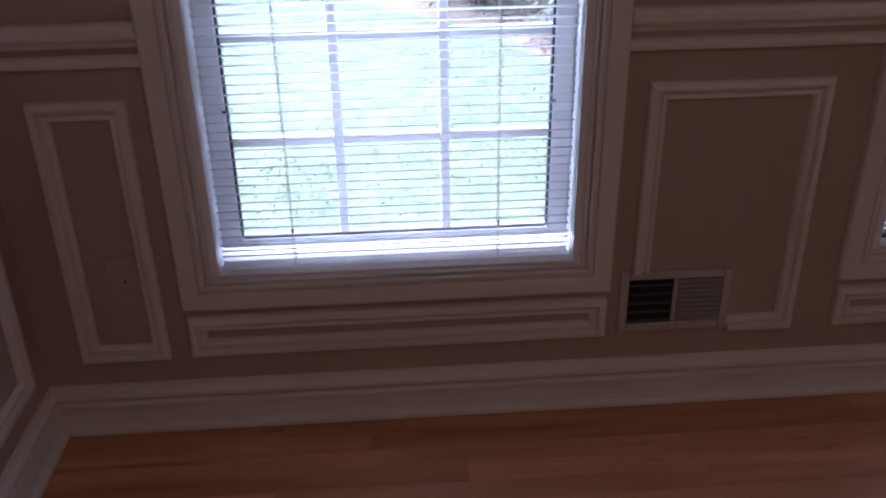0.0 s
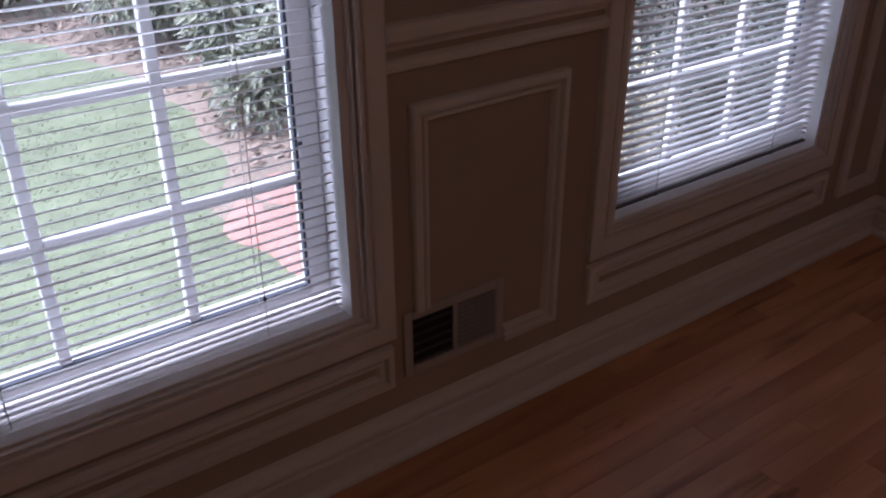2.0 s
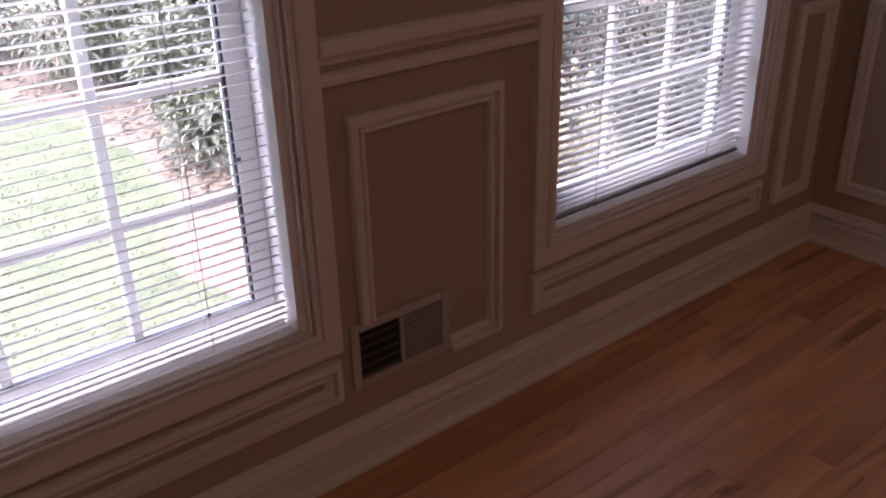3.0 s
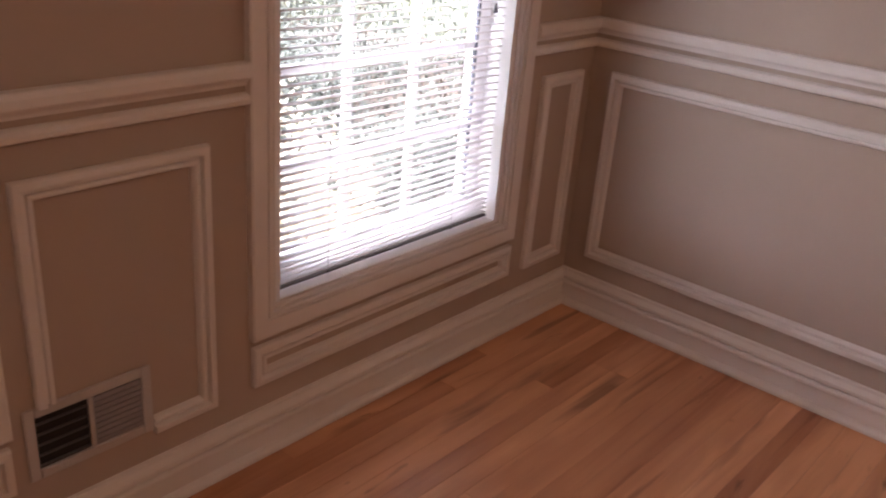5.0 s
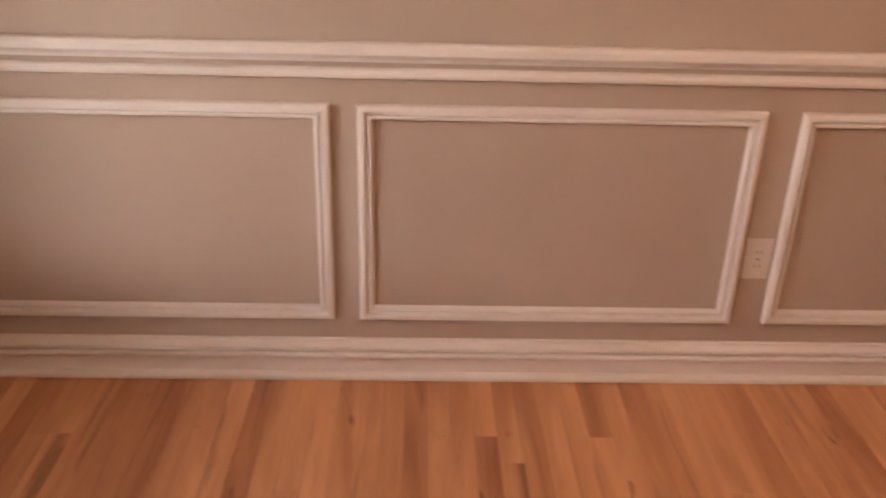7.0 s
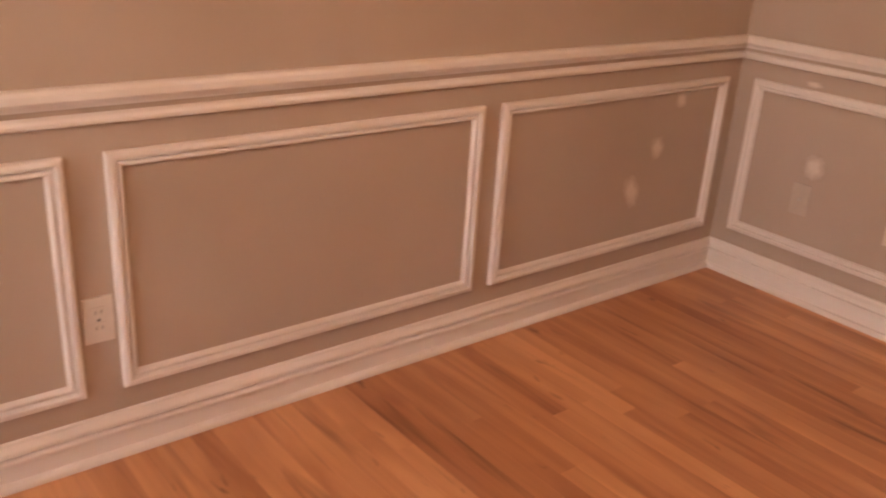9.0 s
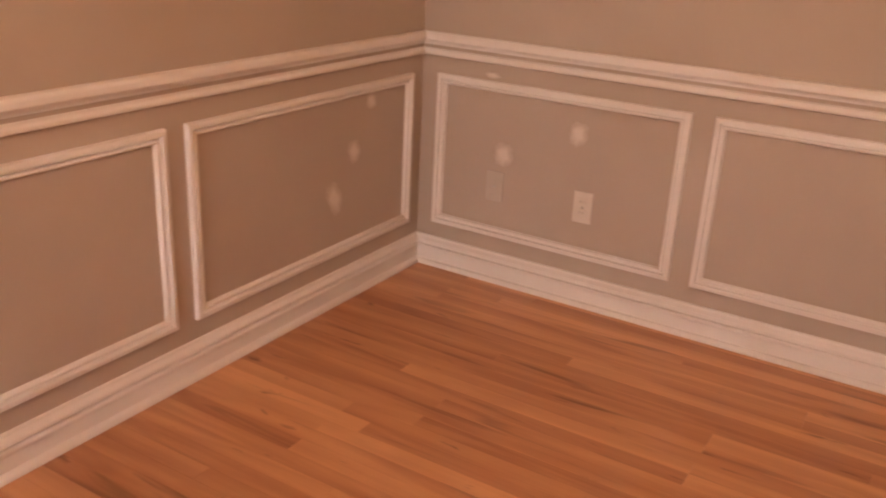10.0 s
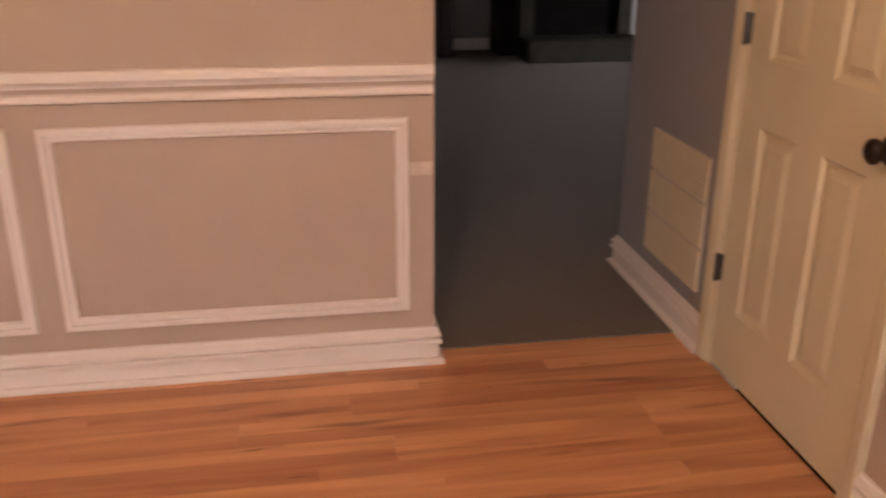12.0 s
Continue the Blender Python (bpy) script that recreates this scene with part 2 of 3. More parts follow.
    bm.faces.new(rings[-1])
    return bm


# wall planes: along the wall, height, depth out of the wall -> world
NORTH = lambda s, z, d: (s, -d, z)
EAST = lambda s, z, d: (-d, s, z)
SOUTH = lambda s, z, d: (s, -D + d, z)
WEST = lambda s, z, d: (-W + d, s, z)
ENDWALL = lambda s, z, d: (OPEN_X - d, s, z)
HALLTURN = lambda s, z, d: (s, -5.15 - d, z)

PANEL_PROFILE = ((0, 0), (0, 0.012), (0.003, 0.017), (0.012, 0.0190), (0.0165, 0.0185), (0.018, 0.012), (0.0195, 0.0065), (0.0245, 0.0065), (0.0255, 0.0125), (0.029, 0.0145), (0.033, 0.0135), (0.036, 0.008), (0.038, 0))
CASING_PROFILE = ((0, 0), (0, 0.017), (0.004, 0.020), (0.030, 0.019), (0.039, 0.0175), (0.041, 0.010), (0.044, 0.010), (0.0455, 0.0155), (0.052, 0.0165), (0.055, 0.014), (0.0562, 0.001), (0.0590, 0.001), (0.0600, 0.010), (0.0640, 0.010), (0.0648, 0.0005), (0.068, 0.0005))
RAIL_PROFILE = ((0.856, 0), (0.856, 0.006), (0.862, 0.0075), (0.868, 0.012), (0.872, 0.019), (0.8735, 0.026), (0.878, 0.029), (0.892, 0.029), (0.899, 0.026), (0.902, 0.022), (0.902, 0))
BEAD_PROFILE = ((0.819, 0), (0.819, 0.010), (0.823, 0.0155), (0.831, 0.017), (0.838, 0.014), (0.842, 0.007), (0.843, 0))
BASE_PROFILE = ((0.001, 0), (0.001, 0.030), (0.010, 0.030), (0.015, 0.027), (0.0185, 0.021), (0.0195, 0.0125), (0.064, 0.0125), (0.0648, 0.0200), (0.068, 0.0225), (0.0755, 0.0220), (0.079, 0.0165), (0.0798, 0.0095), (0.0855, 0.0095), (0.0863, 0.0175), (0.090, 0.0205), (0.098, 0.0195), (0.104, 0.0135), (0.109, 0.009), (0.1165, 0.0075), (0.118, 0))


def strip(plane, line0, line1):
    """A moulding between two end outlines of (along, height, depth)."""
    bm = bmesh.new()
    a = [bm.verts.new(plane(*p)) for p in line0]
    b = [bm.verts.new(plane(*p)) for p in line1]
    for i in range(len(a) - 1):
        bm.faces.new((a[i], a[i + 1], b[i + 1], b[i]))
    bm.faces.new(a[::-1])
    bm.faces.new(b)
    return bm


def run(name, plane, s0, s1, profile, m0, m1, label, mat=None):
    """A long moulding from s0 up to s1. m: 1 mitred into an inside corner, -1 round an outside corner, 0 cut square."""
    line0 = [(s0 + m0 * d, z, d) for z, d in profile]
    line1 = [(s1 - m1 * d, z, d) for z, d in profile]
    return tagged(link(name, strip(plane, line0, line1), mat or TRIM), label, "trim", kind="structure")


def framed(name, plane, s0, s1, z0, z1, profile, label, category="trim", left_from=None, bottom_from=None, mat=None, piece="moulding"):
    """Four mitred mouldings round a rectangle; left and bottom may start later, cut square."""
    root = empty(name, plane((s0 + s1) / 2, z0, 0))
    inv = Matrix.Translation(root.location).inverted()
    for side in ("left", "right", "top", "bottom"):
        la, lb = [], []
        for u, d in profile:
            if side in ("left", "right"):
                s = s0 + u if side == "left" else s1 - u
                zb = left_from if side == "left" and left_from else z0 + u
                la.append((s, zb, d))
                lb.append((s, z1 - u, d))
            else:
                z = z0 + u if side == "bottom" else z1 - u
                sb = bottom_from if side == "bottom" and bottom_from else s0 + u
                la.append((sb, z, d))
                lb.append((s1 - u, z, d))
        ob = part(piece, strip(plane, la, lb), mat or TRIM, root)
        ob.matrix_parent_inverse = inv
    return tagged(root, label, category, kind="structure")


# ---- walls, ceiling, floors ----
def wall_north():
    bm = bmesh.new()
    xs = [-W - 0.15]
    for c in WIN_X:
        xs += [c - WIN_HALF, c + WIN_HALF]
    xs.append(0.15)
    for i in range(len(xs) - 1):
        if i % 2 == 0:
            box(bm, xs[i], xs[i + 1], 0, 0.15, -0.3, H + 0.1)
        else:
            box(bm, xs[i], xs[i + 1], 0, 0.15, -0.3, WIN_BOT)
            box(bm, xs[i], xs[i + 1], 0, 0.15, WIN_TOP, H + 0.1)
    tagged(link("wall_north", bm, PAINT), "greige painted window wall above and below white trim", "wall", kind="structure")


wall_north()
tagged(link("wall_east", slab(0, 0.15, -D - 0.12, 0, -0.3, H + 0.1), PAINT), "greige painted long wall with white wainscot mouldings", "wall", kind="structure")
tagged(link("wall_south", box(slab(OPEN_X, 0, -D - 0.12, -D, -0.3, H + 0.1), -W, OPEN_X, -D - 0.12, -D, 2.1, H + 0.1), PAINT), "greige painted wall ending at an open passage", "wall", kind="structure")
DOOR0, DOOR1, DOOR_TOP = -4.318, -3.652, 2.04
bmw = bmesh.new()
box(bmw, -W - 0.12, -W, -4.40, DOOR0 - 0.004, -0.1, H + 0.1)
box(bmw, -W - 0.12, -W, DOOR1 + 0.004, 0, -0.1, H + 0.1)
box(bmw, -W - 0.12, -W, DOOR0 - 0.004, DOOR1 + 0.004, DOOR_TOP, H + 0.1)
tagged(link("wall_west", bmw, PAINT), "greige painted wall with a closed cream door", "wall", kind="structure")
tagged(link("ceiling", slab(-8.2, 0.2, -12.3, 0.15, H, H + 0.1), CEILING), "flat white painted ceiling", "ceiling", kind="structure")

# the darker room past the passage
# Same wall as wall_west; its falling light is put into the grey colour.
tagged(link("wall_hall_side", slab(-W - 0.12, -W, -5.15, -4.40, -0.1, H + 0.1), GREYWALL), "wall with its dimness painted in as grey, with a low return grille", "wall", kind="structure")
FAR = -10.9
tagged(link("carpet_floor", slab(-8.0, 0.0, FAR, -4.537, -0.05, 0.006), CARPET), "dark grey cut-pile carpet past the passage", "carpet", kind="structure")
tagged(link("wall_hall_far", slab(-8.1, 0.1, FAR - 0.12, FAR, -0.1, H + 0.1), GREYWALL), "grey painted far wall behind the fireplace", "wall", kind="structure")
tagged(link("wall_hall_turn", slab(-8.1, -W - 0.12, -5.15, -5.03, -0.1, H + 0.1), GREYWALL), "grey painted wall turning off from the passage", "wall", kind="structure")
# Out of view; the opening is made up to light the carpeted room.
tagged(link("wall_hall_west", box(box(slab(-8.1, -8.0, FAR, -8.6, -0.1, H + 0.1), -8.1, -8.0, -7.9, -5.03, -0.1, H + 0.1), -8.1, -8.0, -8.6, -7.9, 1.9, H + 0.1), GREYWALL), "unseen grey painted wall with a tall opening added to let daylight in", "wall", kind="structure")
tagged(link("wall_hall_east", slab(0.0, 0.1, FAR, -D - 0.12, -0.1, H + 0.1), GREYWALL), "grey painted plain wall", "wall", kind="structure")
tagged(link("wall_closet", box(slab(-W - 0.9, -W - 0.8, -5.03, -3.4, -0.1, H + 0.1), -W - 0.8, -W - 0.12, -3.5, -3.4, -0.1, H + 0.1), GREYWALL), "plain wall closing the closet", "wall", kind="structure")

# ---- long mouldings ----
rail_label, base_label = "white painted chair rail with a rounded nose", "tall white painted stepped baseboard"
W1L, W1R = WIN_X[0] - WIN_HALF - CASING, WIN_X[0] + WIN_HALF + CASING
W2L, W2R = WIN_X[1] - WIN_HALF - CASING, WIN_X[1] + WIN_HALF + CASING
for profile, name, label in ((RAIL_PROFILE, "trim_rail", rail_label), (BEAD_PROFILE, "trim_bead", "slim white painted bead under the chair rail")):
    run(name, NORTH, -W, W1L, profile, 1, 0, label)
    run(name, NORTH, W1R, W2L, profile, 0, 0, label)
    run(name, NORTH, W2R, 0, profile, 0, 1, label)
    run(name, EAST, -D, 0, profile, 1, 1, label)
    run(name, SOUTH, OPEN_X + 0.004, 0, profile, 0, 1, label)
    run(name, WEST, DOOR1 + 0.07, 0, profile, 0, 1, label)
run("baseboard", NORTH, -W, 0, BASE_PROFILE, 1, 1, base_label)
run("baseboard", EAST, -D, 0, BASE_PROFILE, 1, 1, base_label)
run("baseboard", SOUTH, OPEN_X, 0, BASE_PROFILE, -1, 1, base_label)
run("baseboard", ENDWALL, -D - 0.12, -D, BASE_PROFILE, 0, -1, base_label)
run("baseboard", WEST, DOOR1 + 0.07, 0, BASE_PROFILE, 0, 1, base_label)
run("baseboard", WEST, -5.15, DOOR0 - 0.07, BASE_PROFILE, -1, 0, "white painted baseboard running into the dark passage")
run("baseboard", HALLTURN, -7.9, -W, BASE_PROFILE, 0, -1, "white painted baseboard turning a corner")

# ---- wainscot panel mouldings ----
panel_label = "white painted picture-frame wall moulding"
for s0, s1 in ((-1.034, -0.075), (-2.075, -1.100), (-3.232, -2.162), (-4.395, -3.303)):
    framed("trim_panel", EAST, s0, s1, PANEL_BOT, PANEL_TOP, PANEL_PROFILE, panel_label)
for s0, s1 in ((-1.023, -0.073), (-2.062, -1.097)):
    framed("trim_panel", SOUTH, s0, s1, PANEL_BOT, PANEL_TOP, PANEL_PROFILE, panel_label)
VENT = (-1.713, -1.465, 0.188, 0.338)
framed("trim_panel", NORTH, -1.688, -1.318, PANEL_BOT, PANEL_TOP, PANEL_PROFILE, panel_label + " cut round a floor-level vent", left_from=VENT[3], bottom_from=VENT[1])
for s0, s1 in ((-0.248, -0.060), (-2.876, -2.690)):
    framed("trim_panel", NORTH, s0, s1, PANEL_BOT, PANEL_TOP, PANEL_PROFILE, "narrow " + panel_label)
for s0, s1 in ((W1L + 0.004, W1R - 0.004), (W2L + 0.004, W2R - 0.004)):
    framed("trim_panel", NORTH, s0, s1, 0.183, 0.280, PANEL_PROFILE, "low " + panel_label + " under a window")
framed("trim_panel", WEST, -1.03, -0.09, PANEL_BOT, PANEL_TOP, PANEL_PROFILE, panel_label)


# ---- windows ----
def window(c, name):
    root = empty(name, (c, 0, WIN_BOT))
    inv = Matrix.Translation(root.location).inverted()

    def add(name, bm, mat, label="", parent=None):
        ob = part(name, bm, mat, parent or root, label)
        if not parent:
            ob.matrix_parent_inverse = inv
        return ob

    x0, x1 = c - WIN_HALF, c + WIN_HALF
    frame_bm = bmesh.new()
    box(frame_bm, x0, x0 + 0.016, 0.0, 0.15, WIN_BOT, WIN_TOP)
    box(frame_bm, x1 - 0.016, x1, 0.0, 0.15, WIN_BOT, WIN_TOP)
    box(frame_bm, x0 + 0.016, x1 - 0.016, 0.0, 0.15, WIN_TOP - 0.016, WIN_TOP)
    add("window_frame", frame_bm, VINYL)
    sill = slab(x0 + 0.016, x1 - 0.016, -0.002, 0.06, WIN_BOT, WIN_BOT + 0.005, bevel=0.002)
    box(sill, x0 + 0.016, x1 - 0.016, 0.06, 0.19, WIN_BOT - 0.015, WIN_BOT + 0.006)
    add("window_sill", sill, TRIM)
    gx0, gx1 = c - 0.330, c + 0.330
    cols = [gx0, c - 0.109, c + 0.109, gx1]
    rows = [0.418, 0.632, 0.846, 1.06, 1.26]
    for y, base, name in ((0.075, 0.0, "lower_sash"), (0.112, 0.86, "upper_sash")):
        zs = [r + base for r in rows]
        top = zs[-1] if base == 0 else 2.06
        zs[-1] = top
        sash = bmesh.new()
        box(sash, x0 + 0.0165, gx0, y, y + 0.034, zs[0] - (0.020 if base == 0 else 0.04), top + 0.03, bevel=0.003)
        box(sash, gx1, x1 - 0.0165, y, y + 0.034, zs[0] - (0.020 if base == 0 else 0.04), top + 0.03, bevel=0.003)
        box(sash, gx0, gx1, y, y + 0.034, zs[0] - (0.020 if base == 0 else 0.04), zs[0], bevel=0.002)
        box(sash, gx0, gx1, y, y + 0.034, top, top + 0.03, bevel=0.002)
        sob = add(name, sash, VINYL)
        if base == 0:
            for sx in (gx0 - 0.006, gx1 - 0.003):
                add("sash_stop", slab(sx, sx + 0.009, y - 0.004, y + 0.001, 0.699, 0.705, bevel=0.001), STRIP, "small dark sash stop", sob)
        for x in cols[1:3]:
            add("muntin", slab(x - 0.010, x + 0.010, y + 0.008, y + 0.026, zs[0], top, bevel=0.004), VINYL, "", sob)
        for z in zs[1:-1]:
            for k in range(3):
                add("muntin", slab(cols[k] + (0.010 if k else 0), cols[k + 1] - (0.010 if k < 2 else 0), y + 0.009, y + 0.025, z - 0.010, z + 0.010, bevel=0.004), VINYL, "", sob)
        # Thin dark strips at the sides and foot of the glass.
        for ga, gb in ((gx0, gx0 + 0.005), (gx1 - 0.005, gx1)):
            add("edge_strip", slab(ga, gb, y + 0.003, y + 0.0155, zs[0] + 0.004, top - 0.004), STRIP, "dark strip along the glass edge", sob)
        add("edge_strip", slab(gx0 + 0.005, gx1 - 0.005, y + 0.004, y + 0.0155, zs[0], zs[0] + 0.0035), STRIP, "dark strip along the glass edge", sob)
        for k in range(3):
            for z0, z1 in zip(zs, zs[1:]):
                p = add("pane", slab(cols[k], cols[k + 1], y + 0.016, y + 0.018, z0, z1), GLASS, "", sob)
                p.visible_shadow = False
    tagged(root, "white double-hung window with divided panes and an open blind", "window", kind="structure")
    framed("trim_casing", NORTH, x0 - CASING, x1 + CASING, WIN_BOT - CASING, WIN_TOP + CASING, CASING_PROFILE, "white painted picture-frame casing round a window", piece="casing")


def slat_mesh(half, tilt):
    """One curved slat, leaning down towards the glass."""
    bm = bmesh.new()
    lean = radians(tilt)
    rows = []
    for i in range(5):
        u = (i / 4 - 0.5) * 0.025
        bow = 0.0016 * (1 - (u / 0.0125) ** 2)
        y, z = u * math.cos(lean) + bow * math.sin(lean), -u * math.sin(lean) + bow * math.cos(lean)
        rows.append([(sx * half, y, z + dz) for sx in (-1, 1) for dz in (0, -0.0006)])
    vs = [[bm.verts.new(p) for p in r] for r in rows]
    for a, b in zip(vs, vs[1:]):
        bm.faces.new((a[0], b[0], b[2], a[2]))
        bm.faces.new((a[1], a[3], b[3], b[1]))
        bm.faces.new((a[0], a[1], b[1], b[0]))
        bm.faces.new((a[2], b[2], b[3], a[3]))
    for r in (vs[0], vs[-1]):
        bm.faces.new((r[0], r[2], r[3], r[1]))
    bmesh.ops.recalc_face_normals(bm, faces=bm.faces)
    me = bpy.data.meshes.new("slat")
    bm.to_mesh(me)
    bm.free()
    me.materials.append(SLAT)
    me.polygons.foreach_set("use_smooth", [True] * len(me.polygons))
    return me


def blind(c, lift, tilt, rail, tassel):
    root = empty("window_blind", (c, 0.036, WIN_BOT))
    inv = Matrix.Translation(root.location).inverted()
    half = WIN_HALF - 0.022
    me = slat_mesh(half, tilt)
    bottom = WIN_BOT + 0.006 + lift
    rng = random.Random(int(-c * 100))

    def add(name, bm, mat, label=""):
        ob = part(name, bm, mat, root, label)
        ob.matrix_parent_inverse = inv
        return ob

    # A dark rail colour paints the shadow line between blind and sill.
    add("bottom_rail", slab(c - half, c + half, 0.024, 0.048, bottom, bottom + 0.006, bevel=0.0015), rail, "" if rail is SLAT else "bottom rail coloured dark for the shadow line at the sill")
    add("head_rail", slab(c - half, c + half, 0.022, 0.052, WIN_TOP - 0.05, WIN_TOP - 0.018, bevel=0.002), SLAT)
    zs = [bottom + 0.012 + 0.013 * i for i in range(4)]
    while zs[-1] < WIN_TOP - 0.075:
        zs.append(zs[-1] + 0.019)
    for z in zs:
        ob = new("slat", me)
        ob.parent = root
        ob.location = (0, rng.uniform(-0.0006, 0.0006), z - WIN_BOT)
        ob.rotation_euler = (rng.uniform(-0.02, 0.02), rng.uniform(-0.0012, 0.0012), 0)
    for dx in (-0.215, 0.215):
        for y in (0.0225, 0.0495):
            bm = bmesh.new()
            lathe(bm, ((0.0009, 0), (0.0009, WIN_TOP - 0.05 - bottom)), Matrix.Translation((c + dx, y, bottom + 0.006)), 6)
            add("ladder_cord", bm, CORD)
        bm = bmesh.new()
        lathe(bm, ((0.0015, 0), (0.003, 0.002), (0.0028, 0.007), (0.001, 0.010)), Matrix.Translation((c + dx, 0.0215, bottom + (0.080 if lift == 0 else 0.001))), 10)
        add("cord_button", bm, SLOT, "small dark cord button")
    tx, tz = c + tassel[0], tassel[1]
    add("pull_cord", lathe(bmesh.new(), ((0.0008, 0), (0.0008, WIN_TOP - 0.05 - tz)), Matrix.Translation((tx, 0.019, tz)), 6), CORD)
    add("tassel", lathe(bmesh.new(), ((0.0055, -0.022), (0.006, -0.018), (0.0035, -0.004), (0.0015, 0.003)), Matrix.Translation((tx, 0.018, tz)), 12), STRIP, "dark pull cord tassel")
    tagged(root, "white horizontal mini blind with open slats", "window blind", group="window blinds")


for i, c in enumerate(WIN_X):
    window(c, ("window_1", "window_2")[i])
    # Second blind: dark rail in place of the shaded gap under it.
    blind(c, (0.0, 0.005)[i], (20, 4)[i], (SLAT, SLOT)[i], ((0.270, 1.008), (0.314, 0.958))[i])


# ---- fittings ----
def register():
    x0, x1, z0, z1 = VENT
    root = empty("wall_register", NORTH((x0 + x1) / 2, z0, 0))
    inv = Matrix.Translation(root.location).inverted()

    def add(name, bm, mat, label=""):
        ob = part(name, bm, mat, root, label)
        ob.matrix_parent_inverse = inv
        return ob

    xm = (x0 + x1) / 2
    fr = bmesh.new()
    box(fr, x0, x0 + 0.020, -0.008, 0, z0, z1, bevel=0.003)
    box(fr, x1 - 0.020, x1, -0.008, 0, z0, z1, bevel=0.003)
    box(fr, x0 + 0.02, x1 - 0.02, -0.008, 0, z0, z0 + 0.020, bevel=0.003)
    box(fr, x0 + 0.02, x1 - 0.02, -0.008, 0, z1 - 0.020, z1, bevel=0.003)
    box(fr, xm - 0.005, xm + 0.005, -0.007, 0, z0 + 0.02, z1 - 0.02, bevel=0.002)
    add("frame", fr, REGISTER)
    # Flat sheet on the wall; its black replaces the hollow's shade.
    add("shade_sheet", slab(x0 + 0.02, x1 - 0.02, -0.0015, -0.0005, z0 + 0.02, z1 - 0.02), DUCT_SHADE, "thin black sheet for the shade behind the louvres")
    n = 5
    for k in range(n):
        z = z0 + 0.026 + k * (z1 - z0 - 0.04) / n
        bm = bmesh.new()
        box(bm, x0 + 0.021, xm - 0.006, -0.0075, -0.002, z, z + 0.0025)
        add("louvre", bm, SHADED_VANE)
    for k in range(9):
        z = z0 + 0.0215 + k * (z1 - z0 - 0.043) / 9
        add("louvre", slab(xm + 0.006, x1 - 0.021, -0.006, -0.002, z, z + 0.0105, bevel=0.001), VANE)
    tagged(root, "grey painted wall register, one bank of louvres open and coloured dark as shaded", "vent")


register()


def outlet(plane, s, z, label, mat, sockets=True, category="outlet"):
    root = empty("wall_outlet" if sockets else "wall_plate", plane(s, z, 0))
    inv = Matrix.Translation(root.location).inverted()

    def put(name, s0, s1, z0, z1, d0, d1, m, bevel=0.0, lab="", under=None):
        a, b = Vector(plane(s0, z0, d0)), Vector(plane(s1, z1, d1))
        lo, hi = [min(p, q) for p, q in zip(a, b)], [max(p, q) for p, q in zip(a, b)]
        ob = part(name, slab(lo[0], hi[0], lo[1], hi[1], lo[2], hi[2], bevel=bevel), m, under or root, lab)
        if not under:
            ob.matrix_parent_inverse = inv
        return ob

    put("plate", s - 0.035, s + 0.035, z - 0.057, z + 0.057, 0, 0.006, mat, 0.0025)
    if sockets:
        for dz in (-0.0195, 0.0195):
            socket = put("socket", s - 0.0165, s + 0.0165, z + dz - 0.014, z + dz + 0.014, 0.006, 0.0085, mat, 0.001)
            for ds in (-0.0065, 0.0065):
                put("slot", s + ds - 0.0013, s + ds + 0.0013, z + dz - 0.003, z + dz + 0.006, 0.0085, 0.0088, SOFT_SLOT, under=socket)
        put("screw", s - 0.003, s + 0.003, z - 0.003, z + 0.003, 0.006, 0.0072, STEEL, 0.001)
    else:
        put("jack", s - 0.005, s + 0.005, z - 0.005, z + 0.005, 0.006, 0.010, REGISTER, 0.002, "small dark jack")
    tagged(root, label, category)


outlet(EAST, -2.119, 0.368, "white duplex outlet between two wall mouldings", PLATE)
outlet(SOUTH, -0.687, 0.368, "white duplex outlet on the patched wall", PLATE)
outlet(SOUTH, -0.336, 0.375, "beige painted cable plate on the patched wall", PLATE_PAINTED, False, "wall plate")
outlet(SOUTH, -1.925, 1.156, "cream wall switch plate above the chair rail", PLATE, False, "switch plate")
outlet(NORTH, -2.757, 0.372, "painted duplex outlet inside a narrow wall moulding", PLATE_PAINTED)


def feathered(m):
    """Lets the filler thin out to wall paint towards its rim, unevenly."""
    nt = m.node_tree
    b = nt.nodes["Principled BSDF"]
    tc, dist = nt.nodes.new("ShaderNodeTexCoord"), nt.nodes.new("ShaderNodeVectorMath")
    dist.operation = "LENGTH"
    nt.links.new(tc.outputs["Object"], dist.inputs[0])
    n = nt.nodes.new("ShaderNodeTexNoise")
    n.inputs["Scale"].default_value, n.inputs["Detail"].default_value = 1.7, 5
    nt.links.new(tc.outputs["Object"], n.inputs["Vector"])
    mr = nt.nodes.new("ShaderNodeMapRange")
    mr.inputs["From Min"].default_value, mr.inputs["From Max"].default_value = 0.62, 1.32
    add = nt.nodes.new("ShaderNodeMath")
    nt.links.new(dist.outputs["Value"], add.inputs[0])
    nt.links.new(n.outputs["Fac"], add.inputs[1])
    sub = nt.nodes.new("ShaderNodeMath")
    sub.operation = "SUBTRACT"
    sub.inputs[1].default_value = 0.25
    nt.links.new(add.outputs[0], sub.inputs[0])
    nt.links.new(sub.outputs[0], mr.inputs["Value"])
    mix = nt.nodes.new("ShaderNodeMix")
    mix.data_type = "RGBA"
    nt.links.new(mr.outputs[0], mix.inputs[0])
    mix.inputs[6].default_value, mix.inputs[7].default_value = (0.69, 0.63, 0.56, 1), (0.455, 0.376, 0.306, 1)
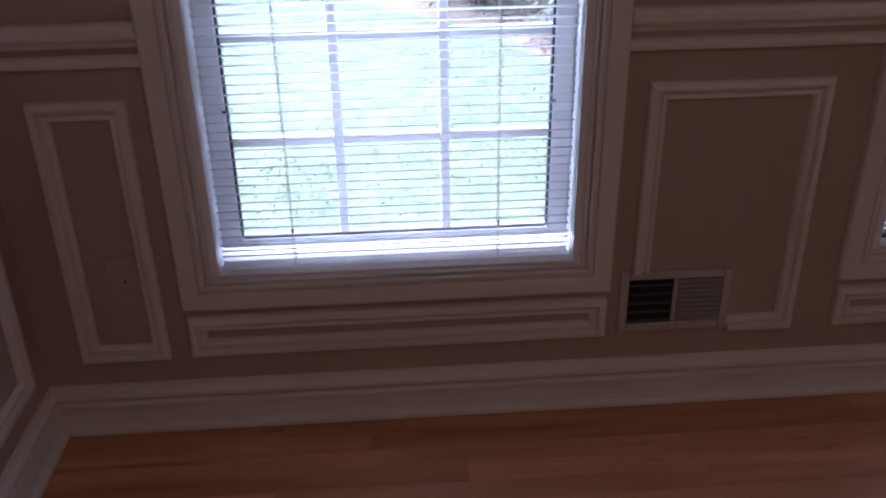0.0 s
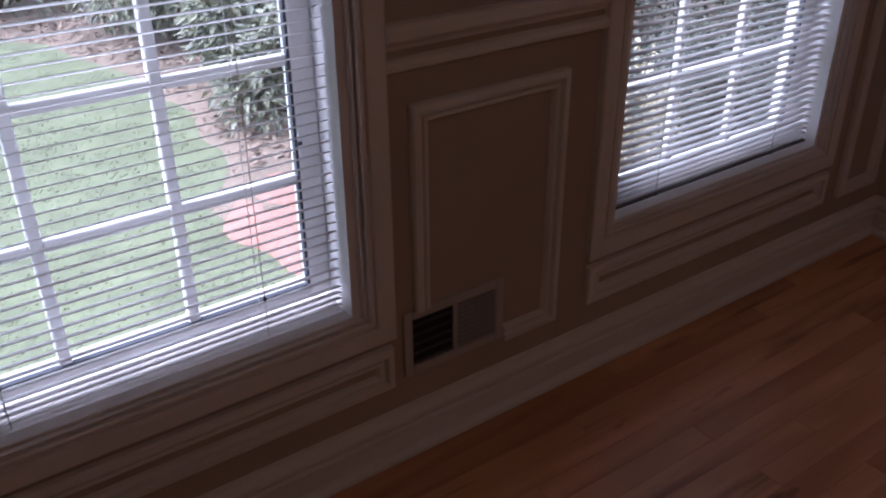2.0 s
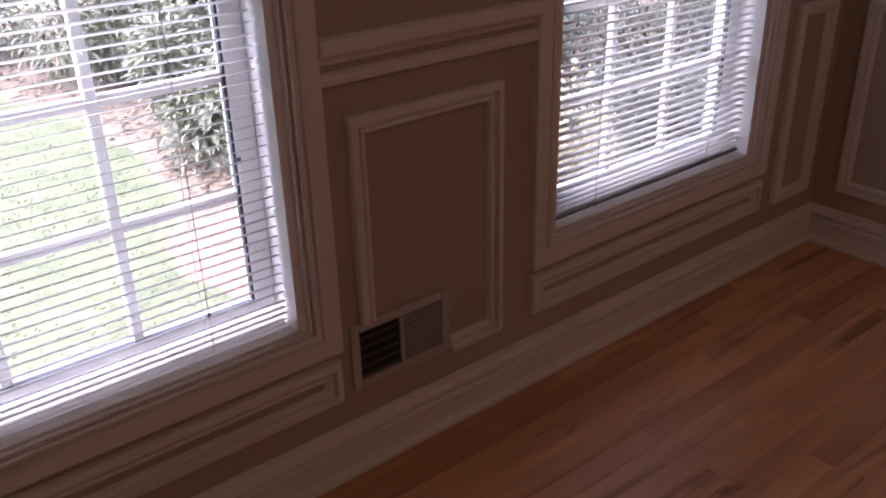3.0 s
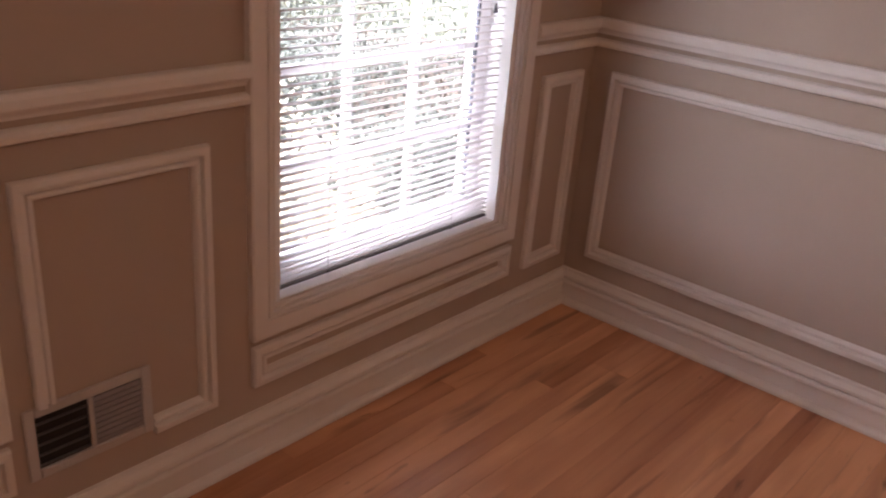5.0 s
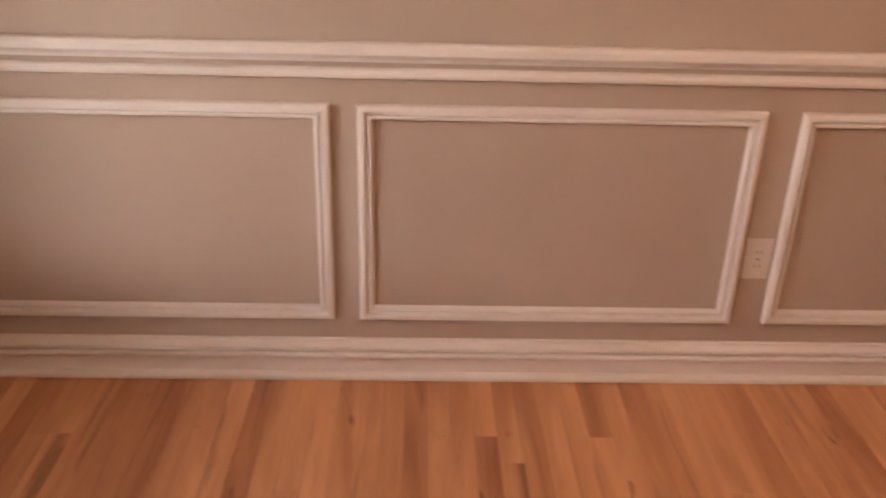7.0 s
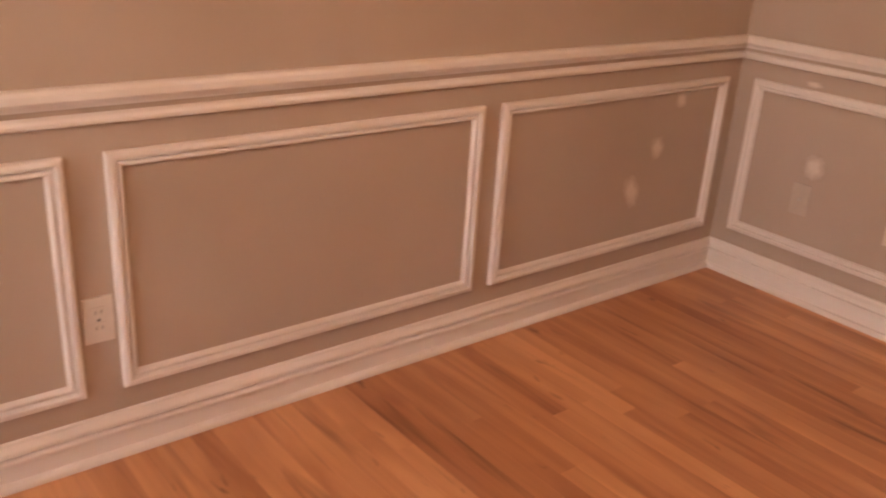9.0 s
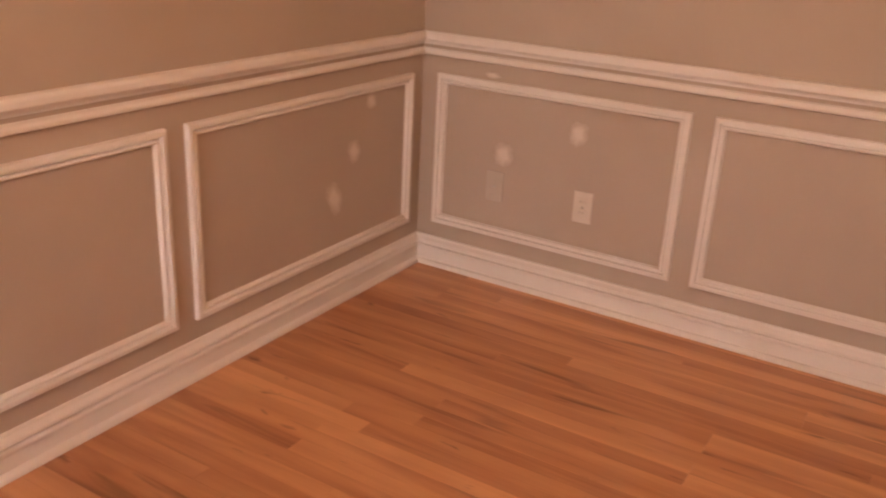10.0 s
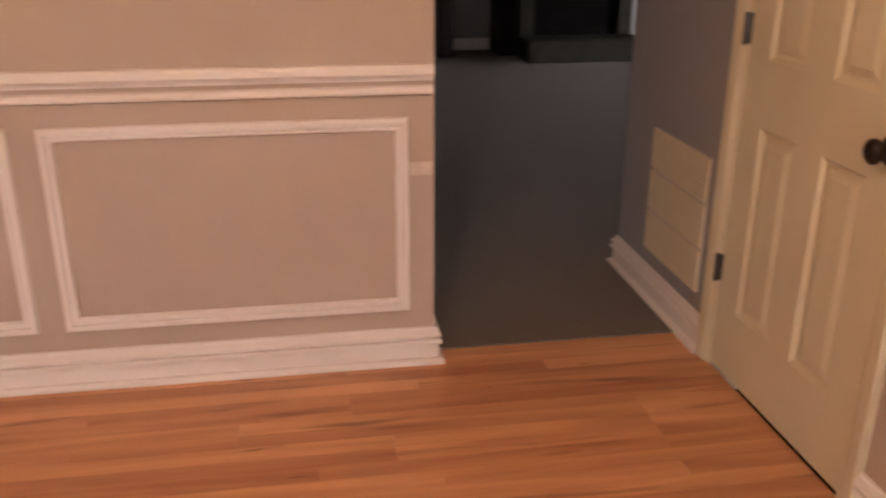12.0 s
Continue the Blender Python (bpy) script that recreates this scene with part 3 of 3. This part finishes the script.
    nt.links.new(mix.outputs[2], b.inputs["Base Color"])
    return m


SMEAR = feathered(material("spackle_smear", (0.69, 0.63, 0.56), 0.8, bump=0.1, bump_scale=150))


def patch(plane, s, z, rs, rz, seed, lean=0.0):
    """A thin knifed-on smear of filler with an uneven outline."""
    rng = random.Random(seed)
    bm = bmesh.new()
    n = 30
    ph = [rng.uniform(0, 6.3) for _ in range(4)]
    mid = bm.verts.new((0, 0, 0.0016))
    rings = []
    for k, dep in ((0.6, 0.0014), (1.15, 0.0003)):
        ring = []
        for i in range(n):
            a = i * math.tau / n
            r = k * (1 + 0.10 * math.sin(2 * a + ph[0]) + 0.08 * math.sin(3 * a + ph[1]) + 0.05 * math.sin(7 * a + ph[2]))
            ring.append(bm.verts.new((r * math.cos(a), r * math.sin(a), dep)))
        rings.append(ring)
    for i in range(n):
        j = (i + 1) % n
        bm.faces.new((mid, rings[0][i], rings[0][j]))
        bm.faces.new((rings[0][i], rings[1][i], rings[1][j], rings[0][j]))
    ob = link("spackle_patch", bm, SMEAR, smooth=True)
    o = Vector(plane(s, z, 0))
    along, up, out = Vector(plane(s + 1, z, 0)) - o, Vector((0, 0, 1)), Vector(plane(s, z, 1)) - o
    u, v = along * math.cos(lean) + up * math.sin(lean), up * math.cos(lean) - along * math.sin(lean)
    ob.matrix_world = Matrix(((u.x * rs, v.x * rz, out.x, o.x), (u.y * rs, v.y * rz, out.y, o.y), (u.z * rs, v.z * rz, out.z, o.z), (0, 0, 0, 1)))
    tagged(ob, "pale dried spackle smear on the wall", "spackle patch", group="spackle patches on the wall")


for n, (pl, s, z, rs, rz, lean) in enumerate((
        (EAST, -4.148, 0.690, 0.034, 0.028, 0.4), (EAST, -4.052, 0.530, 0.036, 0.042, -0.2), (EAST, -3.945, 0.385, 0.040, 0.062, -0.35),
        (SOUTH, -0.360, 0.497, 0.041, 0.045, 0.2), (SOUTH, -0.642, 0.622, 0.036, 0.044, 0.3), (SOUTH, -0.295, 0.776, 0.035, 0.012, 0.0))):
    patch(pl, s, z, rs, rz, n, lean)
tagged(link("spackle_patch", slab(-2.130, -2.066, -D, -D + 0.003, 0.590, 0.628, bevel=0.001), SPACKLE), "pale oblong filler strip beside the wall's end", "spackle patch", group="spackle patches on the wall")


# ---- the closed door ----
def door():
    root = empty("door_1", (-W, DOOR0, 0))
    inv = Matrix.Translation(root.location).inverted()

    def add(name, bm, mat, label="", parent=None, smooth=False):
        ob = part(name, bm, mat, parent or root, label, smooth)
        if not parent:
            ob.matrix_parent_inverse = inv
        return ob

    face, back, low = -W + 0.004, -W - 0.031, 0.014
    cols = ((DOOR0 + 0.112, DOOR0 + 0.282), (DOOR1 - 0.282 + 0.012, DOOR1 - 0.100))
    rows = ((0.215, 0.755), (0.930, 1.50), (1.62, 1.90))
    ys = [DOOR0, cols[0][0], cols[0][1], cols[1][0], cols[1][1], DOOR1]
    zs = [low, rows[0][0], rows[0][1], rows[1][0], rows[1][1], rows[2][0], rows[2][1], DOOR_TOP - 0.004]
    bm = bmesh.new()
    for i in (0, 2, 4):
        box(bm, back, face, ys[i], ys[i + 1], zs[0], zs[-1])
    for i in (1, 3):
        for j in (0, 2, 4, 6):
            box(bm, back, face, ys[i], ys[i + 1], zs[j], zs[j + 1])
    leaf = add("leaf", bm, DOOR_PAINT)
    for i in (1, 3):
        for j in (1, 3, 5):
            y0, y1, z0, z1 = ys[i], ys[i + 1], zs[j], zs[j + 1]
            pb = bmesh.new()
            prof = ((0.0, face), (0.012, face - 0.009), (0.022, face - 0.009), (0.042, face - 0.002))
            rings = []
            for u, x in prof:
                rings.append([pb.verts.new((x, yy, zz)) for yy, zz in ((y0 + u, z0 + u), (y1 - u, z0 + u), (y1 - u, z1 - u), (y0 + u, z1 - u))])
            for a, b in zip(rings, rings[1:]):
                for k in range(4):
                    pb.faces.new((a[k], a[(k + 1) % 4], b[(k + 1) % 4], b[k]))
            pb.faces.new(rings[-1])
            add("panel", pb, DOOR_PAINT, "", leaf)
    for z in (0.318, 0.998, 1.72):
        hb = slab(face - 0.001, face + 0.002, DOOR0 - 0.003, DOOR0 + 0.006, z - 0.040, z + 0.040)
        lathe(hb, ((0.0065, -0.042), (0.0075, -0.038), (0.0075, 0.038), (0.0065, 0.042)), Matrix.Translation((face + 0.014, DOOR0 - 0.003, z)), 12)
        box(hb, face, face + 0.014, DOOR0 - 0.008, DOOR0 + 0.003, z - 0.038, z + 0.038)
        add("hinge", hb, STEEL, "dark grey steel hinge")
    kb = bmesh.new()
    lathe(kb, ((0.031, 0), (0.031, 0.004), (0.024, 0.008), (0.011, 0.010), (0.010, 0.022), (0.019, 0.027), (0.027, 0.036), (0.027, 0.045), (0.019, 0.052), (0.006, 0.054)), Matrix.Translation((face, -3.688, 0.826)) @ Matrix.Rotation(radians(90), 4, "Y"), 24)
    add("knob", kb, BRONZE, "dark bronze round knob", smooth=True)
    tagged(root, "closed cream six-panel door with dark hinges", "door", kind="structure")
    cas = ((DOOR0 - 0.004 - 0.066, DOOR0 - 0.004), (DOOR1 + 0.004, DOOR1 + 0.070))
    for a, b in cas:
        flip = a < DOOR0
        prof = [(u, d) for u, d in ((0, 0), (0, 0.017), (0.004, 0.020), (0.036, 0.018), (0.048, 0.014), (0.053, 0.010), (0.062, 0.011), (0.066, 0.008), (0.066, 0))]
        lines = [[((a + u) if flip else (b - u), z, d) for u, d in prof] for z in (0.002, DOOR_TOP + 0.06)]
        tagged(link("trim_door", strip(WEST, *lines), DOOR_PAINT), "cream painted door casing", "trim", kind="structure")
    tagged(link("trim_door", slab(-W, -W + 0.016, cas[0][1], cas[1][0], DOOR_TOP + 0.002, DOOR_TOP + 0.06, bevel=0.003), DOOR_PAINT), "cream painted door head casing", "trim", kind="structure")


door()


def return_grille():
    y0, y1, z0, z1 = -4.875, -4.455, 0.178, 0.605
    root = empty("return_grille", (-W, (y0 + y1) / 2, z0))
    inv = Matrix.Translation(root.location).inverted()

    def add(name, bm, mat, under=None):
        ob = part(name, bm, mat, under or root)
        if not under:
            ob.matrix_parent_inverse = inv
        return ob

    X = -W
    n, gap = 3, 0.010
    h = (z1 - z0 - gap * (n - 1)) / n
    add("backing", slab(X, X + 0.004, y0, y1, z0, z1), REGISTER)
    for k in range(n):
        b0 = z0 + k * (h + gap)
        fr = bmesh.new()
        box(fr, X + 0.004, X + 0.012, y0, y0 + 0.014, b0, b0 + h, bevel=0.002)
        box(fr, X + 0.004, X + 0.012, y1 - 0.014, y1, b0, b0 + h, bevel=0.002)
        box(fr, X + 0.004, X + 0.012, y0 + 0.014, y1 - 0.014, b0, b0 + 0.012, bevel=0.002)
        box(fr, X + 0.004, X + 0.012, y0 + 0.014, y1 - 0.014, b0 + h - 0.012, b0 + h, bevel=0.002)
        section = add("section_frame", fr, GRILLE)
        for q in range(9):
            z = b0 + 0.013 + q * (h - 0.026) / 9
            add("louvre", slab(X + 0.004, X + 0.010, y0 + 0.0145, y1 - 0.0145, z, z + (h - 0.026) / 9 - 0.0015, bevel=0.001), GRILLE, section)
    tagged(root, "cream three-section return air grille low on the wall", "vent")


return_grille()


# ---- things in the dark room ----
def fireplace():
    cx, y = -4.42, FAR
    root = empty("fireplace", (cx, y, 0))
    inv = Matrix.Translation(root.location).inverted()

    def add(name, bm, mat, label=""):
        ob = part(name, bm, mat, root, label)
        ob.matrix_parent_inverse = inv

    add("hearth", slab(cx - 0.55, cx + 0.55, y, y + 0.95, 0.0, 0.21, bevel=0.01), SLATE, "dark stone raised hearth")
    # A solid block, near-black all over.
    add("firebox", slab(cx - 0.40, cx + 0.40, y, y + 0.55, 0.21, 1.0), FIREBOX_BLACK, "black firebox")
    for s in (-1, 1):
        a, b = sorted((cx + s * 0.41, cx + s * 0.55))
        add("surround", slab(a, b, y, y + 0.60, 0.21, 1.25, bevel=0.01), SLATE)
    add("mantel", slab(cx - 0.70, cx + 0.70, y, y + 0.70, 1.25, 1.33, bevel=0.01), DARKWOOD)
    tagged(root, "dark fireplace with a raised stone hearth", "fireplace")


fireplace()


def bench():
    root = empty("dark_console", (-3.5, -10.6, 0))
    inv = Matrix.Translation(root.location).inverted()
    for a, b in ((-3.27, -3.12), (-3.87, -3.71)):
        part("side_panel", slab(a, b, -10.85, -10.45, 0.006, 0.80, bevel=0.006), DARKWOOD, root).matrix_parent_inverse = inv
    part("top", slab(-3.90, -3.09, -10.86, -10.42, 0.80, 0.84, bevel=0.006), DARKWOOD, root).matrix_parent_inverse = inv
    tagged(root, "black wooden console with solid ends on the carpet", "console table")


bench()
run("baseboard", lambda s, z, d: (s, FAR + d, z), -3.75, -0.1, BASE_PROFILE, 0, 0, "white painted baseboard in the dark room")


# Made-up fitting, out of view, to hold the added warm fill light.
def pendant():
    cx, cy = -1.55, -2.55
    root = empty("added_pendant_lamp", (cx, cy, H))
    inv = Matrix.Translation(root.location).inverted()

    def add(name, bm, mat, label=""):
        ob = part(name, bm, mat, root, label, True)
        ob.matrix_parent_inverse = inv

    add("canopy", lathe(bmesh.new(), ((0.065, 0), (0.065, -0.008), (0.03, -0.03), (0.008, -0.034)), Matrix.Translation((cx, cy, H))), BRONZE)
    add("rod", lathe(bmesh.new(), ((0.006, -0.034), (0.006, -0.20)), Matrix.Translation((cx, cy, H)), 10), BRONZE)
    add("socket", lathe(bmesh.new(), ((0.010, -0.19), (0.021, -0.20), (0.021, -0.235), (0.017, -0.24)), Matrix.Translation((cx, cy, H)), 16), BRONZE)
    prof = [(0.012, 0.03)] + [(0.026 * math.sin(a), 0.026 * math.cos(a)) for a in (math.pi * k / 10 for k in range(2, 10))] + [(0.002, -0.026)]
    add("bulb", lathe(bmesh.new(), prof, Matrix.Translation((cx, cy, H - 0.268)), 16), BULB, "warm glowing glass bulb of the added lamp")
    tagged(root, "added unseen bronze pendant lamp with a lit warm glass bulb", "pendant lamp")


pendant()


# ---- the yard ----
def ground():
    bm = bmesh.new()
    for (x0, x1, nx, y0, y1, ny) in ((-14, 12, 52, 0.15, 16, 32),):
        vs = [[bm.verts.new((x0 + (x1 - x0) * i / nx, y0 + (y1 - y0) * j / ny, YARD + 0.05 * noise.noise((i * 0.21, j * 0.21, 3)))) for i in range(nx + 1)] for j in range(ny + 1)]
        for j in range(ny):
            for i in range(nx):
                bm.faces.new((vs[j][i], vs[j][i + 1], vs[j + 1][i + 1], vs[j + 1][i]))
    far = [bm.verts.new(p) for p in ((-900, 0.15, YARD - 0.12), (900, 0.15, YARD - 0.12), (900, 900, YARD - 0.12), (-900, 900, YARD - 0.12))]
    bm.faces.new(far)
    tagged(link("ground", bm, SOIL, smooth=True), "pale green lawn ground under short grass", "lawn", kind="structure")


ground()


def bed_edge(y):
    """Where the planting bed begins, going away from the house."""
    return float(np.interp(y, (0, 1.3, 1.6, 2.4, 3.0, 3.9, 5.0, 6.0, 7.0, 9.5), (-0.85, -0.95, -1.2, -1.25, -1.0, -0.85, -0.98, -1.35, -2.0, -4.0))) + 0.04 * math.sin(7 * y)


def in_bed(x, y):
    return x > bed_edge(y)


def mulch():
    bm = bmesh.new()
    nx, ny = 30, 40
    vs = []
    for j in range(ny + 1):
        y = 0.16 + 9 * j / ny
        row = []
        for i in range(nx + 1):
            x = bed_edge(y) + 6.0 * (i / nx) ** 1.5
            row.append(bm.verts.new((x, y, YARD - 0.05 + 0.11 * min(1, i / 3) + 0.03 * noise.noise((x * 3, y * 3, 0)))))
        vs.append(row)
    for j in range(ny):
        for i in range(nx):
            bm.faces.new((vs[j][i], vs[j][i + 1], vs[j + 1][i + 1], vs[j + 1][i]))
    tagged(link("mulch_bed", bm, MULCH, smooth=True), "tan bark mulch bed under the shrubs", "mulch bed", kind="structure")
    rng = random.Random(8)
    verts, faces = [], []
    for _ in range(7000):
        y = rng.uniform(0.4, 6.5)
        off = rng.uniform(0.0, 2.2)
        x = bed_edge(y) + off
        if math.hypot((x + 0.72) / 0.6, (y - 2.0) / 0.67) < 1:
            continue
        z = YARD - 0.045 + 0.11 * min(1, off / 0.19) + 0.03 * noise.noise((x * 3, y * 3, 0))
        a, l, w = rng.uniform(0, 6.3), rng.uniform(0.012, 0.035), rng.uniform(0.006, 0.014)
        c, s, t = math.cos(a), math.sin(a), rng.uniform(-0.012, 0.012)
        k = len(verts)
        for u, v in ((-l, -w), (l, -w), (l, w), (-l, w)):
            verts.append((x + u * c - v * s, y + u * s + v * c, z + t * u / l + 0.004))
        faces.append((k, k + 1, k + 2, k + 3))
    me = bpy.data.meshes.new("mulch_chips")
    me.from_pydata(verts, [], faces)
    me.materials.append(CHIP)
    tagged(new("mulch_chips", me), "loose tan bark chips on the bed", "mulch", kind="stuff")


mulch()


def grass():
    rng = random.Random(5)
    verts, faces = [], []
    count = 0
    while count < 170000:
        x = rng.uniform(-7.0, 0.0)
        y = 0.3 + 7.5 * rng.random() ** 1.3
        if in_bed(x, y):
            continue
        count += 1
        a, h, w = rng.uniform(0, 6.3), rng.uniform(0.006, 0.015), rng.uniform(0.0011, 0.0021) * (1 + y * 0.12)
        lx, ly = rng.gauss(0, 0.009), rng.gauss(0, 0.009)
        z = YARD - 0.02 + 0.05 * noise.noise(((x + 14) * 2 * 0.21, (y - 0.15) * 32 / 15.85 * 0.21, 3)) + 0.012
        k = len(verts)
        c, s = math.cos(a) * w, math.sin(a) * w
        verts += [(x - c, y - s, z), (x + c, y + s, z), (x + lx + c * 0.3, y + ly + s * 0.3, z + h), (x + lx * 1.6, y + ly * 1.6, z + h * 1.15)]
        faces.append((k, k + 1, k + 2, k + 3))
    me = bpy.data.meshes.new("grass")
    me.from_pydata(verts, [], faces)
    me.materials.append(BLADE)
    me.polygons.foreach_set("use_smooth", [True] * len(me.polygons))
    me.normals_split_custom_set_from_vertices([(0, 0, 1)] * len(me.vertices))
    tagged(new("grass", me), "short pale green lawn grass", "grass", kind="stuff")


grass()


def leafy(name, x, y, rx, ry, h, leaves, size, seed, mat, label, ground_z=YARD + 0.03):
    """A shrub: forked stems and a ragged crown of single folded leaves."""
    rng = random.Random(seed)
    root = empty(name, (x, y, ground_z))
    for k in range(9):
        stem = bmesh.new()
        a = k * math.tau / 9 + rng.uniform(-0.3, 0.3)
        p, q = Vector((0.03 * math.cos(a), 0.03 * math.sin(a), -0.03)), Vector((0.6 * rx * math.cos(a), 0.6 * ry * math.sin(a), h * rng.uniform(0.55, 0.9)))
        mid = (p + q) / 2 + Vector((0, 0, 0.08 * h))
        for a0, b0, r0, r1 in ((p, mid, 0.014, 0.009), (mid, q, 0.009, 0.004)):
            way = b0 - a0
            lathe(stem, ((r0, 0), (r1, way.length)), Matrix.Translation(a0) @ way.to_track_quat("Z", "Y").to_matrix().to_4x4(), 6)
        part("stem", stem, BARK, root)
    verts, faces = [], []
    lumps = [(Vector((rng.uniform(-0.65, 0.65), rng.uniform(-0.65, 0.65), rng.uniform(0.25, 0.85))), rng.uniform(0.28, 0.5)) for _ in range(15)]
    made = 0
    while made < leaves:
        c, r = rng.choice(lumps)
        d = Vector((rng.gauss(0, 1), rng.gauss(0, 1), rng.gauss(0, 1))).normalized()
        u = c + d * r * rng.uniform(0.55, 1.05)
        if u.z < 0.02:
            continue
        made += 1
        p = Vector((u.x * rx, u.y * ry, u.z * h))
        out = Vector((d.x, d.y, d.z * 0.6 + rng.uniform(-0.5, 0.3)))
        out = (out + Vector((rng.gauss(0, 0.5), rng.gauss(0, 0.5), rng.gauss(0, 0.3)))).normalized()
        side = out.cross(Vector((0, 0, 1)) + Vector((rng.gauss(0, 0.3), rng.gauss(0, 0.3), 0))).normalized()
        up = side.cross(out)
        s = size * rng.uniform(0.6, 1.3)
        w = s * rng.uniform(0.16, 0.24)
        k = len(verts)
        fold = up * (w * 0.5)
        for q in (p, p + out * s * 0.45 + side * w + fold, p + out * s - up * s * 0.18, p + out * s * 0.45 - side * w + fold, p + out * s * 0.5):
            verts.append(q)
        faces += [(k, k + 4, k + 1), (k + 1, k + 4, k + 2), (k + 2, k + 4, k + 3), (k + 3, k + 4, k)]
    me = bpy.data.meshes.new("crown")
    me.from_pydata(verts, [], faces)
    me.materials.append(mat)
    crown = new("crown", me)
    crown.parent = root
    tagged(root, label, "shrub", group="shrubs outside the windows")


def gravel_patch():
    """A rounded spill of pinkish gravel at the bed's corner."""
    bm = bmesh.new()
    mid = bm.verts.new((-0.72, 2.0, YARD + 0.075))
    rings = []
    for k, z in ((0.55, 0.07), (0.9, 0.055), (1.0, 0.0)):
        ring = []
        for i in range(40):
            a = i * math.tau / 40
            r = k * (1 + 0.08 * math.sin(3 * a + 1) + 0.05 * math.sin(7 * a))
            x, y = -0.72 + 0.55 * r * math.cos(a), 2.0 + 0.62 * r * math.sin(a)
            ring.append(bm.verts.new((x, y, YARD + z + 0.02 * noise.noise((x * 9, y * 9, 2)))))
        rings.append(ring)
    for i in range(40):
        j = (i + 1) % 40
        bm.faces.new((mid, rings[0][i], rings[0][j]))
        for p, q in zip(rings, rings[1:]):
            bm.faces.new((p[i], q[i], q[j], p[j]))
    tagged(link("gravel_patch", bm, GRAVEL, smooth=True), "rounded patch of pinkish gravel beside the lawn", "gravel", kind="structure")


gravel_patch()
big = "dense dark green shrub with glossy narrow leaves"
for k, (x, y, rx, ry, h, n) in enumerate((
        (-0.32, 3.45, 0.52, 0.52, 0.70, 2600), (-0.25, 5.2, 0.85, 0.85, 0.95, 3600), (-1.25, 7.1, 0.95, 0.9, 1.0, 3400), (0.9, 6.0, 1.1, 1.0, 1.6, 3000),
        (2.6, 4.9, 1.3, 1.1, 2.1, 3500), (4.4, 3.8, 1.2, 1.1, 2.1, 3000), (-3.4, 9.6, 1.4, 1.0, 1.3, 2600))):
    leafy("shrub", x, y, rx, ry, h, round(n * 1.5), 0.085, 20 + k, LEAF, big)
for k, (x, y, rx, ry, h, n) in enumerate((
        (0.45, 1.55, 0.60, 0.55, 0.50, 3000), (1.45, 1.35, 0.65, 0.6, 0.55, 3000), (1.0, 2.5, 0.7, 0.65, 0.75, 3000), (2.2, 2.3, 0.8, 0.75, 0.9, 3000),
        (0.75, 3.7, 0.75, 0.7, 1.0, 2800), (1.9, 3.5, 0.85, 0.8, 1.2, 3000), (3.3, 2.8, 0.9, 0.9, 1.4, 2800))):
    leafy("shrub", x, y, rx, ry, h, round(n * 2.5), 0.042, 40 + k, LEAF_MID, "spreading grey-green shrub close to the house")
leafy("shrub", -0.60, 0.56, 0.215, 0.22, 0.93, 11000, 0.028, 60, LEAF_PALE, "rounded pale yellow shrub just outside the window")


# ---- oak strip floor, laid last ----
tagged(link("floor", slab(-W, 0.0, -4.537, 0.0, -0.06, -0.006), JOINT), "orange oak strip floor with dark mineral streaks", "floor", kind="structure")
FLOOR = bpy.data.objects["floor"]
BOARD = 0.0572


def board_mesh(length):
    """A strip with eased edges, its top at height zero."""
    bm = slab(0, length - 0.0006, 0, BOARD - 0.0005, -0.0058, 0, bevel=0.0)
    top = [e for e in bm.edges if all(v.co.z > -0.001 for v in e.verts)]
    bmesh.ops.bevel(bm, geom=top, offset=0.0003, segments=1, affect="EDGES")
    me = bpy.data.meshes.new("board")
    bm.to_mesh(me)
    bm.free()
    me.materials.append(OAK)
    return me


def lay_floor():
    rng = random.Random(11)
    meshes = {}
    y = -4.537
    while y < -0.03:
        x = -W
        first = True
        while x < -0.01:
            length = rng.choice((0.7, 0.9, 1.1, 1.3, 1.6, 1.9)) if not first else rng.choice((0.3, 0.5, 0.7, 0.9, 1.1))
            first = False
            left = round(-x, 3)
            if left - length < 0.25:
                length = left
            length = round(length, 3)
            if length not in meshes:
                meshes[length] = board_mesh(length)
            ob = new("board", meshes[length])
            ob.parent = FLOOR
            ob.location = (x, y, rng.uniform(-0.0001, 0.0))
            x += length
        y += BOARD


lay_floor()
